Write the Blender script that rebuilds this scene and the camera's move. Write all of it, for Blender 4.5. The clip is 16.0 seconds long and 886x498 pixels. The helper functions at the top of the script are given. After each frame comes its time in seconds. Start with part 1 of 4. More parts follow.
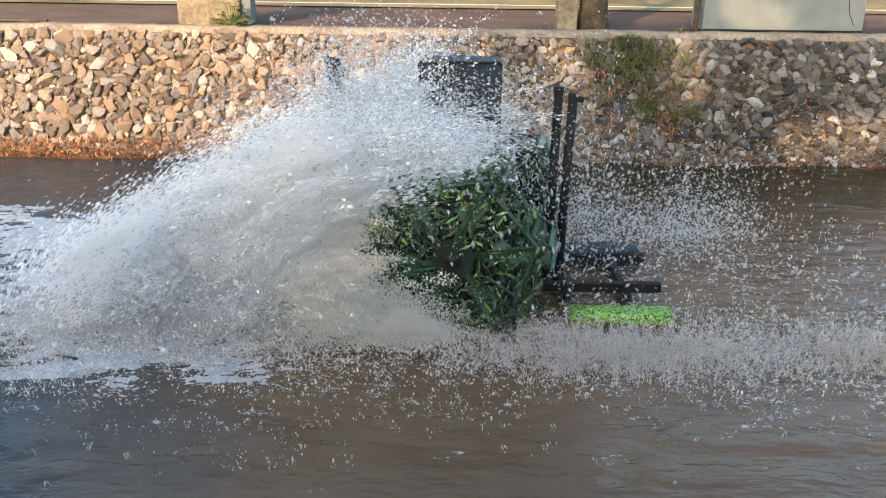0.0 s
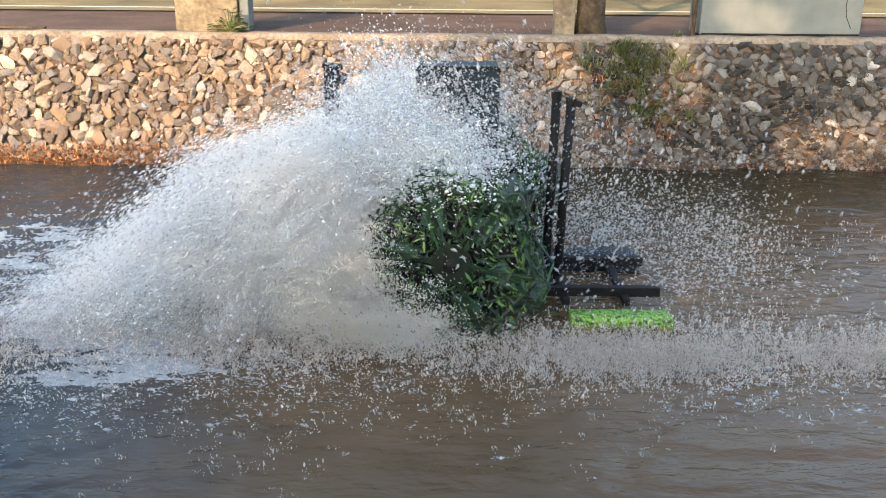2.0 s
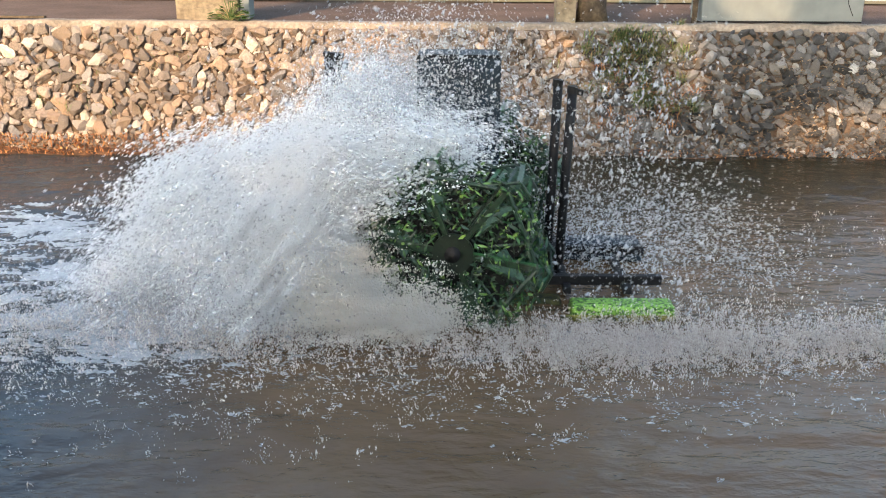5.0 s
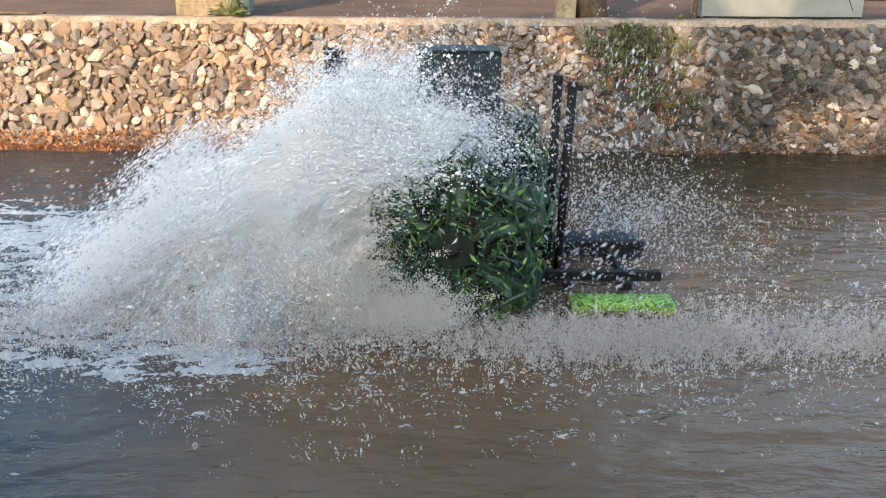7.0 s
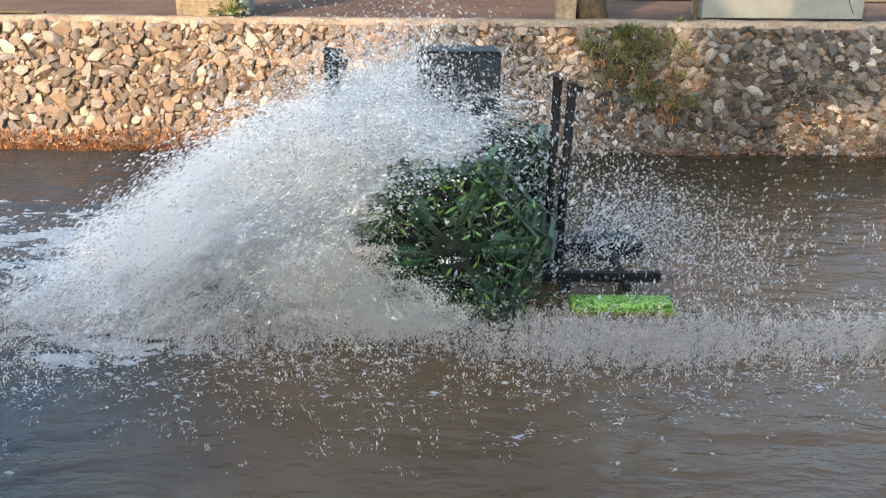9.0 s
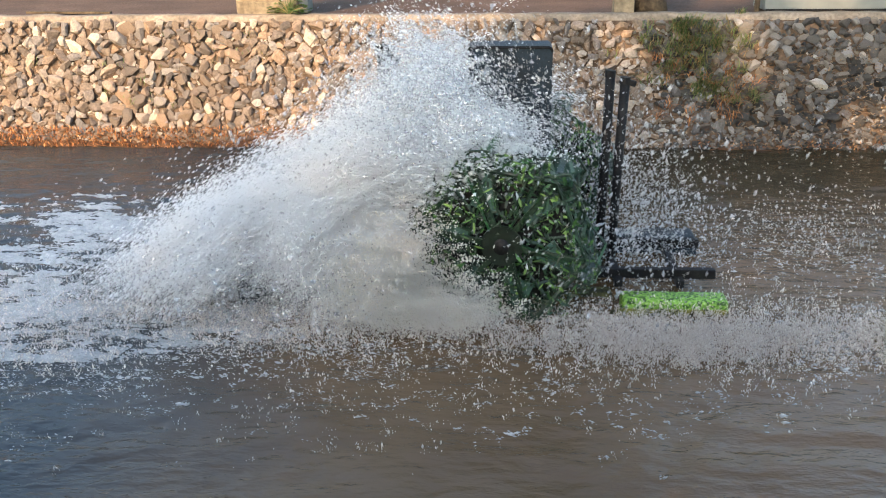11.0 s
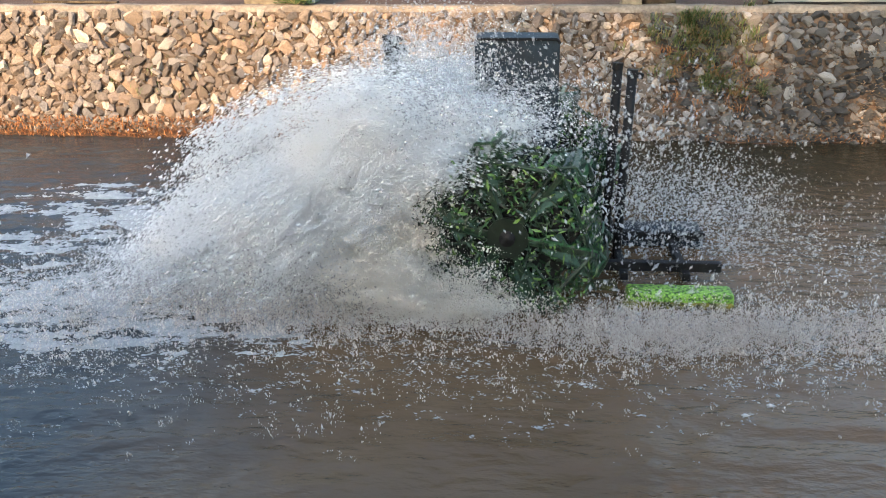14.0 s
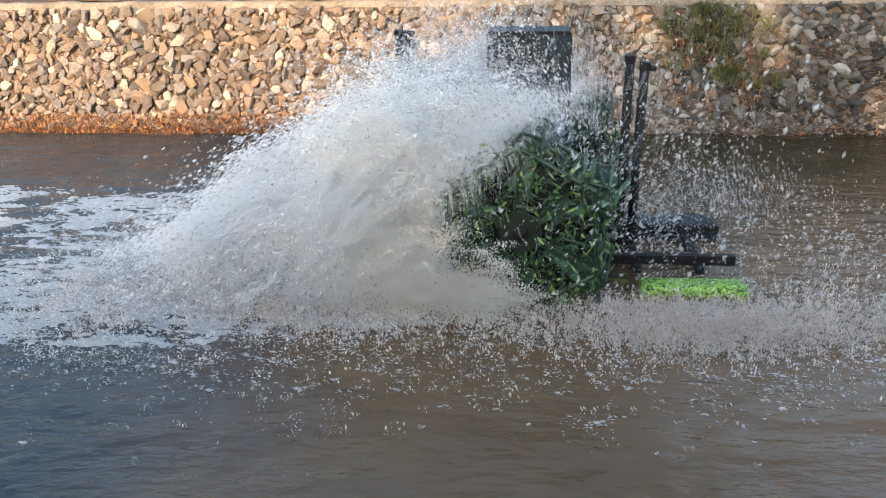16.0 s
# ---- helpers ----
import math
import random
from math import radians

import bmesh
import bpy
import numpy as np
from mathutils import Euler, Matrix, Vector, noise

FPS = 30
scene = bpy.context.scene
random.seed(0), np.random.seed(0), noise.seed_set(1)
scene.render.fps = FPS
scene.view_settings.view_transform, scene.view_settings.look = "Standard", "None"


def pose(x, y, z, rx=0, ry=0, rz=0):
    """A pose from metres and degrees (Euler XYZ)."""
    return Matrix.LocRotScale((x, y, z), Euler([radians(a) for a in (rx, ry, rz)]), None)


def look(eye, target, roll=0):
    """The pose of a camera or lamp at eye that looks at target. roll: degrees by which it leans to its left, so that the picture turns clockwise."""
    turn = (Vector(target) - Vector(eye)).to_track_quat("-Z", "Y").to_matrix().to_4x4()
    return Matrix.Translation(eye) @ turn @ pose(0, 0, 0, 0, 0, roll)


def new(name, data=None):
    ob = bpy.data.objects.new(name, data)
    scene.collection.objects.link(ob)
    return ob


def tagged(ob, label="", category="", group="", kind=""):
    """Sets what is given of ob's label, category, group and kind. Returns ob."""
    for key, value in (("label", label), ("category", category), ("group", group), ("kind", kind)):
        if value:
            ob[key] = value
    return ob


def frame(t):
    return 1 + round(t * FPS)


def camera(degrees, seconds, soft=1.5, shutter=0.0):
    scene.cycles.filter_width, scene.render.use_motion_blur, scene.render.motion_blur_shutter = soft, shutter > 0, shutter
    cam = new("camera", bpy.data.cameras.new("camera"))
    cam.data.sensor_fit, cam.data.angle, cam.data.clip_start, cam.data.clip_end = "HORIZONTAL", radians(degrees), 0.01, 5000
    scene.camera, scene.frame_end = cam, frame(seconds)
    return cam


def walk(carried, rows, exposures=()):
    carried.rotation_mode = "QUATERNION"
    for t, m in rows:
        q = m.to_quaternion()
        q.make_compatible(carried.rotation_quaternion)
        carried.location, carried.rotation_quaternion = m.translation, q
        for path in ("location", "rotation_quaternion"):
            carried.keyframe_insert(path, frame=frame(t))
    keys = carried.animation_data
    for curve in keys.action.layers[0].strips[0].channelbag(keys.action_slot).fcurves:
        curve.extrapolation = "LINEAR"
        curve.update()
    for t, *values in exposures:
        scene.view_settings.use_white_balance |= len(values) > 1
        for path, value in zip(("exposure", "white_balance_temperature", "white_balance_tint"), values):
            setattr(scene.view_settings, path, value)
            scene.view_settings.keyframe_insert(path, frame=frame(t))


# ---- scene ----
HEIGHT = 3.8
BASE = pose(0, 0, HEIGHT, 71, 0, 0) @ pose(0, 0, 0, 0, 0, 0.6)


def turned(yaw, pitch, roll, side=0.0):
    """The first bearing of the carried camera, turned by small angles of its own axes, and its step to the side in metres."""
    return Matrix.Translation((side, 0, 0)) @ BASE @ pose(0, 0, 0, 0, yaw, 0) @ pose(0, 0, 0, pitch, 0, 0) @ pose(0, 0, 0, 0, 0, roll)


PATH = [
    (0, 0.006, -0.257, 0.182, 0),
    (0.5, 0.165, -0.237, -0.034, 0),
    (1, 0.020, 0.132, -0.107, 0),
    (1.5, 0.000, 0.000, 0.000, 0),
    (2, -0.069, 0.044, -0.087, 0),
    (2.5, -0.132, -0.039, 0.005, 0),
    (3, 0.231, -0.179, -0.119, 0),
    (3.5, 0.071, -0.307, -0.222, 0),
    (4, 0.121, -0.386, -0.290, 0),
    (4.2, 0.134, -0.676, -0.216, 0),
    (6.5, -0.112, -0.487, -0.336, 0),
    (7, 0.021, -0.869, -0.243, 0),
    (7.5, -0.058, -0.767, -0.258, 0),
    (8, -0.230, -0.507, -0.142, 0),
    (10.3, 2.196, -1.312, 0.014, 0.1),
    (10.5, 3.033, -1.212, -0.167, 0.14),
    (11, 3.850, -1.093, 0.043, 0.14),
    (11.5, 4.485, -1.324, -0.005, 0.14),
    (12, 3.997, -1.224, -0.010, 0.14),
    (12.5, 3.793, -1.675, 0.100, 0.14),
    (13, 4.797, -2.004, 0.143, 0.14),
    (13.5, 4.154, -1.508, 0.370, 0.14),
    (14, 4.194, -1.593, 0.402, 0.14),
    (14.5, 4.539, -1.622, 0.080, 0.14),
    (15, 4.665, -2.112, -0.087, 0.14),
    (15.5, 4.678, -1.998, -0.067, 0.14),
    (16, 4.968, -1.921, 0.024, 0.14),
]
cam = camera(50.0, 16.0, soft=1.0, shutter=0.12)
walk(cam, [(t, turned(a, b, c, d)) for t, a, b, c, d in PATH], exposures=[(0, 1.98, 6750, 7), (3, 2.09, 6750, 7), (8, 2.07, 6750, 7), (10.5, 1.99, 6750, 7), (16, 1.99, 6750, 7)])

# ---- world and light ----
SUN_WAY = Vector((0.37, 0.80, -0.50)).normalized()
world = bpy.data.worlds.new("sky")
world.use_nodes = True
scene.world = world
wn = world.node_tree.nodes
sky = wn.new("ShaderNodeTexSky")
sky.sky_type, sky.sun_disc = "NISHITA", False
sky.sun_elevation = math.asin(-SUN_WAY.z)
sky.sun_rotation = math.atan2(-SUN_WAY.x, -SUN_WAY.y)
sky.air_density, sky.dust_density = 1.2, 2.2
wn["Background"].inputs["Strength"].default_value = 0.15
world.node_tree.links.new(sky.outputs["Color"], wn["Background"].inputs["Color"])
sun = new("sun", bpy.data.lights.new("sun", "SUN"))
sun.data.energy, sun.data.angle, sun.data.color = 2.25, radians(0.6), (1.0, 0.69, 0.44)
sun.matrix_world = look((0, 0, 0), SUN_WAY)
sun.location = (-20, -40, 30)


# ---- materials ----
def material(name, stops, scale=4.0, fine=40.0, rough=0.8, bump=0.3, metal=0.0, source="noise", spec=0.3, translucent=0.0, clear=0.0, wear=0.75):
    """Colour from a ramp over coarse and fine noise, or over each piece's chance; bump from the same noise."""
    m = bpy.data.materials.new(name)
    m.use_nodes = True
    nt = m.node_tree
    n, l = nt.nodes, nt.links
    bsdf = n["Principled BSDF"]
    tc = n.new("ShaderNodeTexCoord")
    coarse, grain = n.new("ShaderNodeTexNoise"), n.new("ShaderNodeTexNoise")
    coarse.inputs["Scale"].default_value, grain.inputs["Scale"].default_value = scale, fine
    coarse.inputs["Detail"].default_value = grain.inputs["Detail"].default_value = 4
    for x in (coarse, grain):
        l.new(tc.outputs["Object"], x.inputs["Vector"])
    ramp = n.new("ShaderNodeValToRGB")
    el = ramp.color_ramp.elements
    while len(el) < len(stops):
        el.new(0.5)
    for e, (p, c) in zip(el, stops):
        e.position, e.color = p, (*c, 1)
    if source == "noise":
        l.new(coarse.outputs["Fac"], ramp.inputs["Fac"])
    elif source == "object":
        l.new(n.new("ShaderNodeObjectInfo").outputs["Random"], ramp.inputs["Fac"])
    else:
        l.new(n.new("ShaderNodeNewGeometry").outputs["Random Per Island"], ramp.inputs["Fac"])
    mix = n.new("ShaderNodeMix")
    mix.data_type, mix.blend_type = "RGBA", "MULTIPLY"
    mix.inputs["Factor"].default_value = wear if bump else 0.0
    tone = n.new("ShaderNodeMapRange")
    tone.inputs["From Min"].default_value, tone.inputs["From Max"].default_value = 0.3, 0.7
    tone.inputs["To Min"].default_value, tone.inputs["To Max"].default_value = 0.55, 1.25
    l.new(grain.outputs["Fac"], tone.inputs["Value"])
    l.new(ramp.outputs["Color"], mix.inputs["A"])
    l.new(tone.outputs["Result"], mix.inputs["B"])
    l.new(mix.outputs["Result"], bsdf.inputs["Base Color"])
    bsdf.inputs["Roughness"].default_value, bsdf.inputs["Metallic"].default_value = rough, metal
    bsdf.inputs["Specular IOR Level"].default_value = spec
    if bump:
        b = n.new("ShaderNodeBump")
        b.inputs["Strength"].default_value, b.inputs["Distance"].default_value = bump, 0.02
        l.new(grain.outputs["Fac"], b.inputs["Height"])
        l.new(b.outputs["Normal"], bsdf.inputs["Normal"])
    if translucent:
        tr, ms = n.new("ShaderNodeBsdfTranslucent"), n.new("ShaderNodeMixShader")
        ms.inputs["Fac"].default_value = translucent
        l.new(mix.outputs["Result"], tr.inputs["Color"])
        l.new(bsdf.outputs["BSDF"], ms.inputs[1])
        l.new(tr.outputs["BSDF"], ms.inputs[2])
        l.new(ms.outputs["Shader"], n["Material Output"].inputs["Surface"])
        if clear:
            cl, mc = n.new("ShaderNodeBsdfTransparent"), n.new("ShaderNodeMixShader")
            mc.inputs["Fac"].default_value = clear
            l.new(ms.outputs["Shader"], mc.inputs[1])
            l.new(cl.outputs["BSDF"], mc.inputs[2])
            l.new(mc.outputs["Shader"], n["Material Output"].inputs["Surface"])
    return m


STONE_STOPS = [(0.0, (0.09, 0.075, 0.065)), (0.12, (0.155, 0.122, 0.096)), (0.35, (0.19, 0.138, 0.098)), (0.52, (0.145, 0.135, 0.13)), (0.7, (0.26, 0.175, 0.115)), (0.88, (0.25, 0.225, 0.20)), (1.0, (0.44, 0.36, 0.28))]
stone_mat = material("rubble_stone", STONE_STOPS, 5, 26, 0.9, 0.8, source="object")
stone_rest_mat = material("rubble_stone_rest", STONE_STOPS, 5, 26, 0.9, 0.8, source="island")
# greyer rocks of the right bank; the grey of its shade is mixed in
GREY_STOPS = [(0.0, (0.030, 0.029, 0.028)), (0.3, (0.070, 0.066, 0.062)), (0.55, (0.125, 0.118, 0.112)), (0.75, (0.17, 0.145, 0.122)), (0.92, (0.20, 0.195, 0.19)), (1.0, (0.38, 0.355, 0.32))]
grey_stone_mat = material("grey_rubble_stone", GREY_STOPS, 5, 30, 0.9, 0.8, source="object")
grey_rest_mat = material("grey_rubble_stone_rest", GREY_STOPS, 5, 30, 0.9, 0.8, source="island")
mortar_mat = material("mortar", [(0.3, (0.050, 0.034, 0.023)), (0.7, (0.15, 0.10, 0.066))], 5, 26, 0.95, 0.7)
coping_mat = material("coping", [(0.3, (0.15, 0.12, 0.09)), (0.7, (0.27, 0.22, 0.17))], 2, 18, 0.9, 0.4)
soil_mat = material("soil", [(0.3, (0.052, 0.031, 0.022)), (0.7, (0.098, 0.062, 0.045))], 1.2, 25, 0.95, 0.6)
mud_mat = material("mud", [(0.3, (0.03, 0.016, 0.009)), (0.7, (0.14, 0.065, 0.03))], 6, 40, 0.8, 0.8)
road_mat = material("road", [(0.3, (0.09, 0.073, 0.035)), (0.7, (0.21, 0.17, 0.085))], 0.6, 40, 0.9, 0.3)
line_mat = material("road_paint", [(0.3, (0.40, 0.38, 0.35)), (0.7, (0.55, 0.53, 0.49))], 6, 50, 0.8, 0.1)
concrete_mat = material("pale_concrete", [(0.3, (0.128, 0.142, 0.138)), (0.7, (0.172, 0.184, 0.176))], 1.5, 5, 0.85, 0.1, wear=0.2)
cream_mat = material("cream_concrete", [(0.3, (0.14, 0.108, 0.072)), (0.7, (0.25, 0.205, 0.14))], 2.5, 14, 0.85, 0.3)
bark_mat = material("bark", [(0.3, (0.04, 0.028, 0.018)), (0.7, (0.11, 0.08, 0.05))], 4, 20, 0.95, 0.9)
leaf_mat = material("leaves", [(0.0, (0.03, 0.07, 0.015)), (1.0, (0.09, 0.14, 0.04))], 3, 20, 0.6, 0.0, source="island", translucent=0.3)
grass_mat = material("grass", [(0.0, (0.06, 0.10, 0.03)), (0.55, (0.15, 0.19, 0.075)), (1.0, (0.32, 0.22, 0.11))], 3, 20, 0.7, 0.0, source="island", translucent=0.3)
litter_mat = material("leaf_litter", [(0.0, (0.05, 0.035, 0.022)), (0.6, (0.15, 0.10, 0.06)), (1.0, (0.32, 0.22, 0.13))], 3, 20, 0.8, 0.0, source="island")
root_mat = material("dry_roots", [(0.0, (0.14, 0.048, 0.016)), (0.6, (0.34, 0.135, 0.048)), (1.0, (0.52, 0.27, 0.11))], 3, 20, 0.8, 0.0, source="island")
# some bars get light greens in place of bright glints on the paint
green_mat = material("green_paint_glints", [(0.0, (0.003, 0.010, 0.006)), (0.5, (0.005, 0.028, 0.012)), (0.8, (0.012, 0.065, 0.024)), (1.0, (0.03, 0.13, 0.04))], 9, 30, 0.35, 0.3, source="object", spec=0.5)
weed_mat = material("water_weed", [(0.0, (0.004, 0.014, 0.006)), (0.6, (0.010, 0.040, 0.014)), (0.82, (0.035, 0.11, 0.022)), (1.0, (0.16, 0.27, 0.06))], 3, 20, 0.35, 0.0, source="island", spec=0.5)
rim_mat = material("dark_green_paint", [(0.3, (0.003, 0.014, 0.007)), (0.7, (0.008, 0.036, 0.014))], 9, 30, 0.4, 0.3, spec=0.5)
grey_green_mat = material("wet_grey_green_sheet", [(0.3, (0.022, 0.060, 0.048)), (0.7, (0.062, 0.125, 0.105))], 7, 40, 0.4, 0.2, spec=0.5)
teal_mat = material("dark_teal_paint", [(0.3, (0.007, 0.012, 0.019)), (0.7, (0.013, 0.026, 0.040))], 5, 35, 0.55, 0.2, spec=0.25)
iron_mat = material("black_iron", [(0.3, (0.004, 0.004, 0.005)), (0.7, (0.012, 0.012, 0.013))], 8, 40, 0.6, 0.3, spec=0.2)
lime_mat = material("lime_float", [(0.40, (0.02, 0.06, 0.010)), (0.48, (0.14, 0.30, 0.04)), (0.7, (0.30, 0.52, 0.10))], 34, 60, 0.5, 0.2)
dark_moss_mat = material("dark_algae", [(0.35, (0.012, 0.014, 0.006)), (0.7, (0.07, 0.065, 0.014))], 14, 50, 0.7, 0.5)
moss_mat = material("algae", [(0.3, (0.10, 0.10, 0.02)), (0.7, (0.27, 0.24, 0.04))], 9, 40, 0.8, 0.5)
drop_mat = material("spray_water", [(0.0, (0.98, 0.985, 0.99)), (1.0, (0.99, 0.99, 0.99))], 3, 20, 0.4, 0.0, source="island", translucent=0.45, clear=0.2)
clear_drop_mat = material("water_drop", [(0.0, (0.72, 0.74, 0.76)), (1.0, (0.92, 0.92, 0.92))], 3, 20, 0.15, 0.0, source="island", spec=0.6, translucent=0.4, clear=0.58)
foam_mat = material("silty_splash", [(0.0, (0.66, 0.58, 0.51)), (1.0, (0.96, 0.91, 0.86))], 3, 20, 0.3, 0.0, source="island", translucent=0.4, clear=0.2)
sheet_foam_mat = material("surface_foam", [(0.3, (0.55, 0.59, 0.61)), (0.7, (0.88, 0.90, 0.91))], 9, 60, 0.5, 0.5, translucent=0.25, clear=0.42, wear=0.35)
silty_foam_mat = material("silty_surface_foam", [(0.3, (0.42, 0.35, 0.29)), (0.7, (0.80, 0.72, 0.64))], 9, 60, 0.5, 0.5, translucent=0.25, clear=0.3, wear=0.4)
churn_mat = material("churned_water", [(0.0, (0.96, 0.92, 0.85)), (1.0, (0.99, 0.97, 0.93))], 3, 20, 0.35, 0.0, source="island", translucent=0.45, clear=0.15)


def water_material():
    m = bpy.data.materials.new("muddy_water")
    m.use_nodes = True
    n, l = m.node_tree.nodes, m.node_tree.links
    b = n["Principled BSDF"]
    tc, mp = n.new("ShaderNodeTexCoord"), n.new("ShaderNodeMapping")
    mp.inputs["Scale"].default_value = (0.6, 1.2, 1.0)
    l.new(tc.outputs["Object"], mp.inputs["Vector"])
    big, small = n.new("ShaderNodeTexNoise"), n.new("ShaderNodeTexNoise")
    big.inputs["Scale"].default_value, small.inputs["Scale"].default_value = 0.7, 5.0
    big.inputs["Detail"].default_value, small.inputs["Detail"].default_value = 3, 5
    l.new(tc.outputs["Object"], big.inputs["Vector"])
    l.new(mp.outputs["Vector"], small.inputs["Vector"])
    ramp = n.new("ShaderNodeValToRGB")
    ramp.color_ramp.elements[0].position, ramp.color_ramp.elements[0].color = 0.3, (0.094, 0.059, 0.032, 1)
    ramp.color_ramp.elements[1].position, ramp.color_ramp.elements[1].color = 0.7, (0.120, 0.079, 0.045, 1)
    l.new(big.outputs["Fac"], ramp.inputs["Fac"])
    # stirred mud thins out from the machine; the far bank's dark reflection is painted in
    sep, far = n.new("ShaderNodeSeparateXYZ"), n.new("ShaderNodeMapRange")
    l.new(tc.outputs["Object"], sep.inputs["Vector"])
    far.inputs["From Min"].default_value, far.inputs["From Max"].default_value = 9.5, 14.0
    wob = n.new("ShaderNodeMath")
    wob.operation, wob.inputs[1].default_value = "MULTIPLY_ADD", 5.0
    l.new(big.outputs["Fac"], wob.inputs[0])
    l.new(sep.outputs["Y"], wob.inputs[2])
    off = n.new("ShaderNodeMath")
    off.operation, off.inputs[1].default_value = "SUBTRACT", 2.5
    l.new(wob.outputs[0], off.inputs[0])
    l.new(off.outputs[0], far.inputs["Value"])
    far_tone = n.new("ShaderNodeMix")
    far_tone.data_type = "RGBA"
    far_tone.inputs["B"].default_value = (0.028, 0.022, 0.012, 1)
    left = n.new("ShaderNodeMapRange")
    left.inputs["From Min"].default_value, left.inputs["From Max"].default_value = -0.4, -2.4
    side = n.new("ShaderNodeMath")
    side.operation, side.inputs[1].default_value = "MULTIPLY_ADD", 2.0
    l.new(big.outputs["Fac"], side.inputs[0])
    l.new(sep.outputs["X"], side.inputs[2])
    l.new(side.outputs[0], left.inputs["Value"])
    # slate blue of reflected sky, painted into the water's colour on the left
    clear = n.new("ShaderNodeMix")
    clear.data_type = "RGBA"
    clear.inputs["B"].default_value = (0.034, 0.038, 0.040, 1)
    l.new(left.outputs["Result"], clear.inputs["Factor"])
    l.new(far.outputs["Result"], far_tone.inputs["Factor"])
    l.new(ramp.outputs["Color"], far_tone.inputs["A"])
    l.new(far_tone.outputs["Result"], clear.inputs["A"])
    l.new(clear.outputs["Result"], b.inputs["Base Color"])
    b.inputs["Roughness"].default_value, b.inputs["IOR"].default_value = 0.07, 1.33
    bump = n.new("ShaderNodeBump")
    bump.inputs["Strength"].default_value, bump.inputs["Distance"].default_value = 0.8, 0.06
    l.new(small.outputs["Fac"], bump.inputs["Height"])
    l.new(bump.outputs["Normal"], b.inputs["Normal"])
    return m


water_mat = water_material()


# ---- mesh helpers ----
def mesh_of(name, verts, faces, mat, smooth=False):
    me = bpy.data.meshes.new(name)
    me.from_pydata([tuple(v) for v in verts], [], [tuple(f) for f in faces])
    me.materials.append(mat)
    if smooth:
        me.shade_smooth()
    return me


def part(name, bm, mat, parent=None, label="", smooth=False):
    me = bpy.data.meshes.new(name)
    bm.to_mesh(me)
    bm.free()
    me.materials.append(mat)
    if smooth:
        me.shade_smooth()
    ob = new(name, me)
    if parent:
        ob.parent = parent
    if label:
        tagged(ob, label)
    return ob


def boxes(items, bevel=0.01):
    """One bmesh of bevelled boxes, each (centre, size, turn in degrees)."""
    bm = bmesh.new()
    for c, s, r in items:
        bmesh.ops.create_cube(bm, size=1, matrix=pose(*c, *r) @ Matrix.Diagonal((*s, 1)))
    if bevel:
        bmesh.ops.bevel(bm, geom=bm.edges[:], offset=bevel, segments=2, affect="EDGES", profile=0.5)
    return bm


def tube(points, radius, sides=10):
    """A capped tube along points; radius a number or one for each point."""
    bm = bmesh.new()
    pts = [Vector(p) for p in points]
    rad = [radius] * len(pts) if isinstance(radius, (int, float)) else radius
    rings = []
    for i, p in enumerate(pts):
        d = (pts[min(i + 1, len(pts) - 1)] - pts[max(i - 1, 0)]).normalized()
        q = d.to_track_quat("Z", "Y")
        rings.append([bm.verts.new(p + q @ Vector((rad[i] * math.cos(a), rad[i] * math.sin(a), 0))) for a in (2 * math.pi * k / sides for k in range(sides))])
    for a, b in zip(rings, rings[1:]):
        for k in range(sides):
            bm.faces.new((a[k], a[(k + 1) % sides], b[(k + 1) % sides], b[k]))
    bm.faces.new(rings[0][::-1])
    bm.faces.new(rings[-1])
    return bm


def join(*bms):
    """Several bmeshes as one."""
    out = bmesh.new()
    for b in bms:
        me = bpy.data.meshes.new("joined")
        b.to_mesh(me)
        b.free()
        out.from_mesh(me)
        bpy.data.meshes.remove(me)
    return out


OCTA = (np.array([(1, 0, 0), (-1, 0, 0), (0, 1, 0), (0, -1, 0), (0, 0, 1), (0, 0, -1)], float),
        np.array([(0, 2, 4), (2, 1, 4), (1, 3, 4), (3, 0, 4), (2, 0, 5), (1, 2, 5), (3, 1, 5), (0, 3, 5)]))
TETRA = (np.array([(1, 1, 1), (-1, -1, 1), (-1, 1, -1), (1, -1, -1)], float), np.array([(0, 2, 1), (0, 1, 3), (0, 3, 2), (1, 2, 3)]))


def drops_mesh(name, centres, sizes, mat, seed, stretch=(1, 1, 1), tilt=0.0, solid=OCTA):
    """Many small drops of uneven shape in one mesh: eight-sided, or four-sided for fine spray."""
    r = np.random.default_rng(seed)
    unit, tri = solid
    k, nv = len(centres), len(unit)
    shape = unit[None] * r.uniform(0.6, 1.3, (k, nv, 1)) * np.asarray(stretch) + r.normal(0, 0.15, (k, nv, 3))
    if tilt:
        a = r.normal(0, tilt, (k, 1))
        shape = np.stack([shape[..., 0] * np.cos(a) + shape[..., 2] * np.sin(a), shape[..., 1], shape[..., 2] * np.cos(a) - shape[..., 0] * np.sin(a)], -1)
    v = centres[:, None, :] + shape * np.asarray(sizes)[:, None, None]
    f = (tri[None] + nv * np.arange(k)[:, None, None]).reshape(-1)
    me = bpy.data.meshes.new(name)
    me.vertices.add(nv * k)
    me.vertices.foreach_set("co", v.reshape(-1))
    me.loops.add(len(f))
    me.loops.foreach_set("vertex_index", f.astype(np.int32))
    me.polygons.add(len(f) // 3)
    me.polygons.foreach_set("loop_start", np.arange(0, len(f), 3, dtype=np.int32))
    me.update(calc_edges=True)
    me.materials.append(mat)
    me.shade_smooth()
    return me


# ---- ground, canal, road ----
TOP = 2.0          # the banks' height over the water
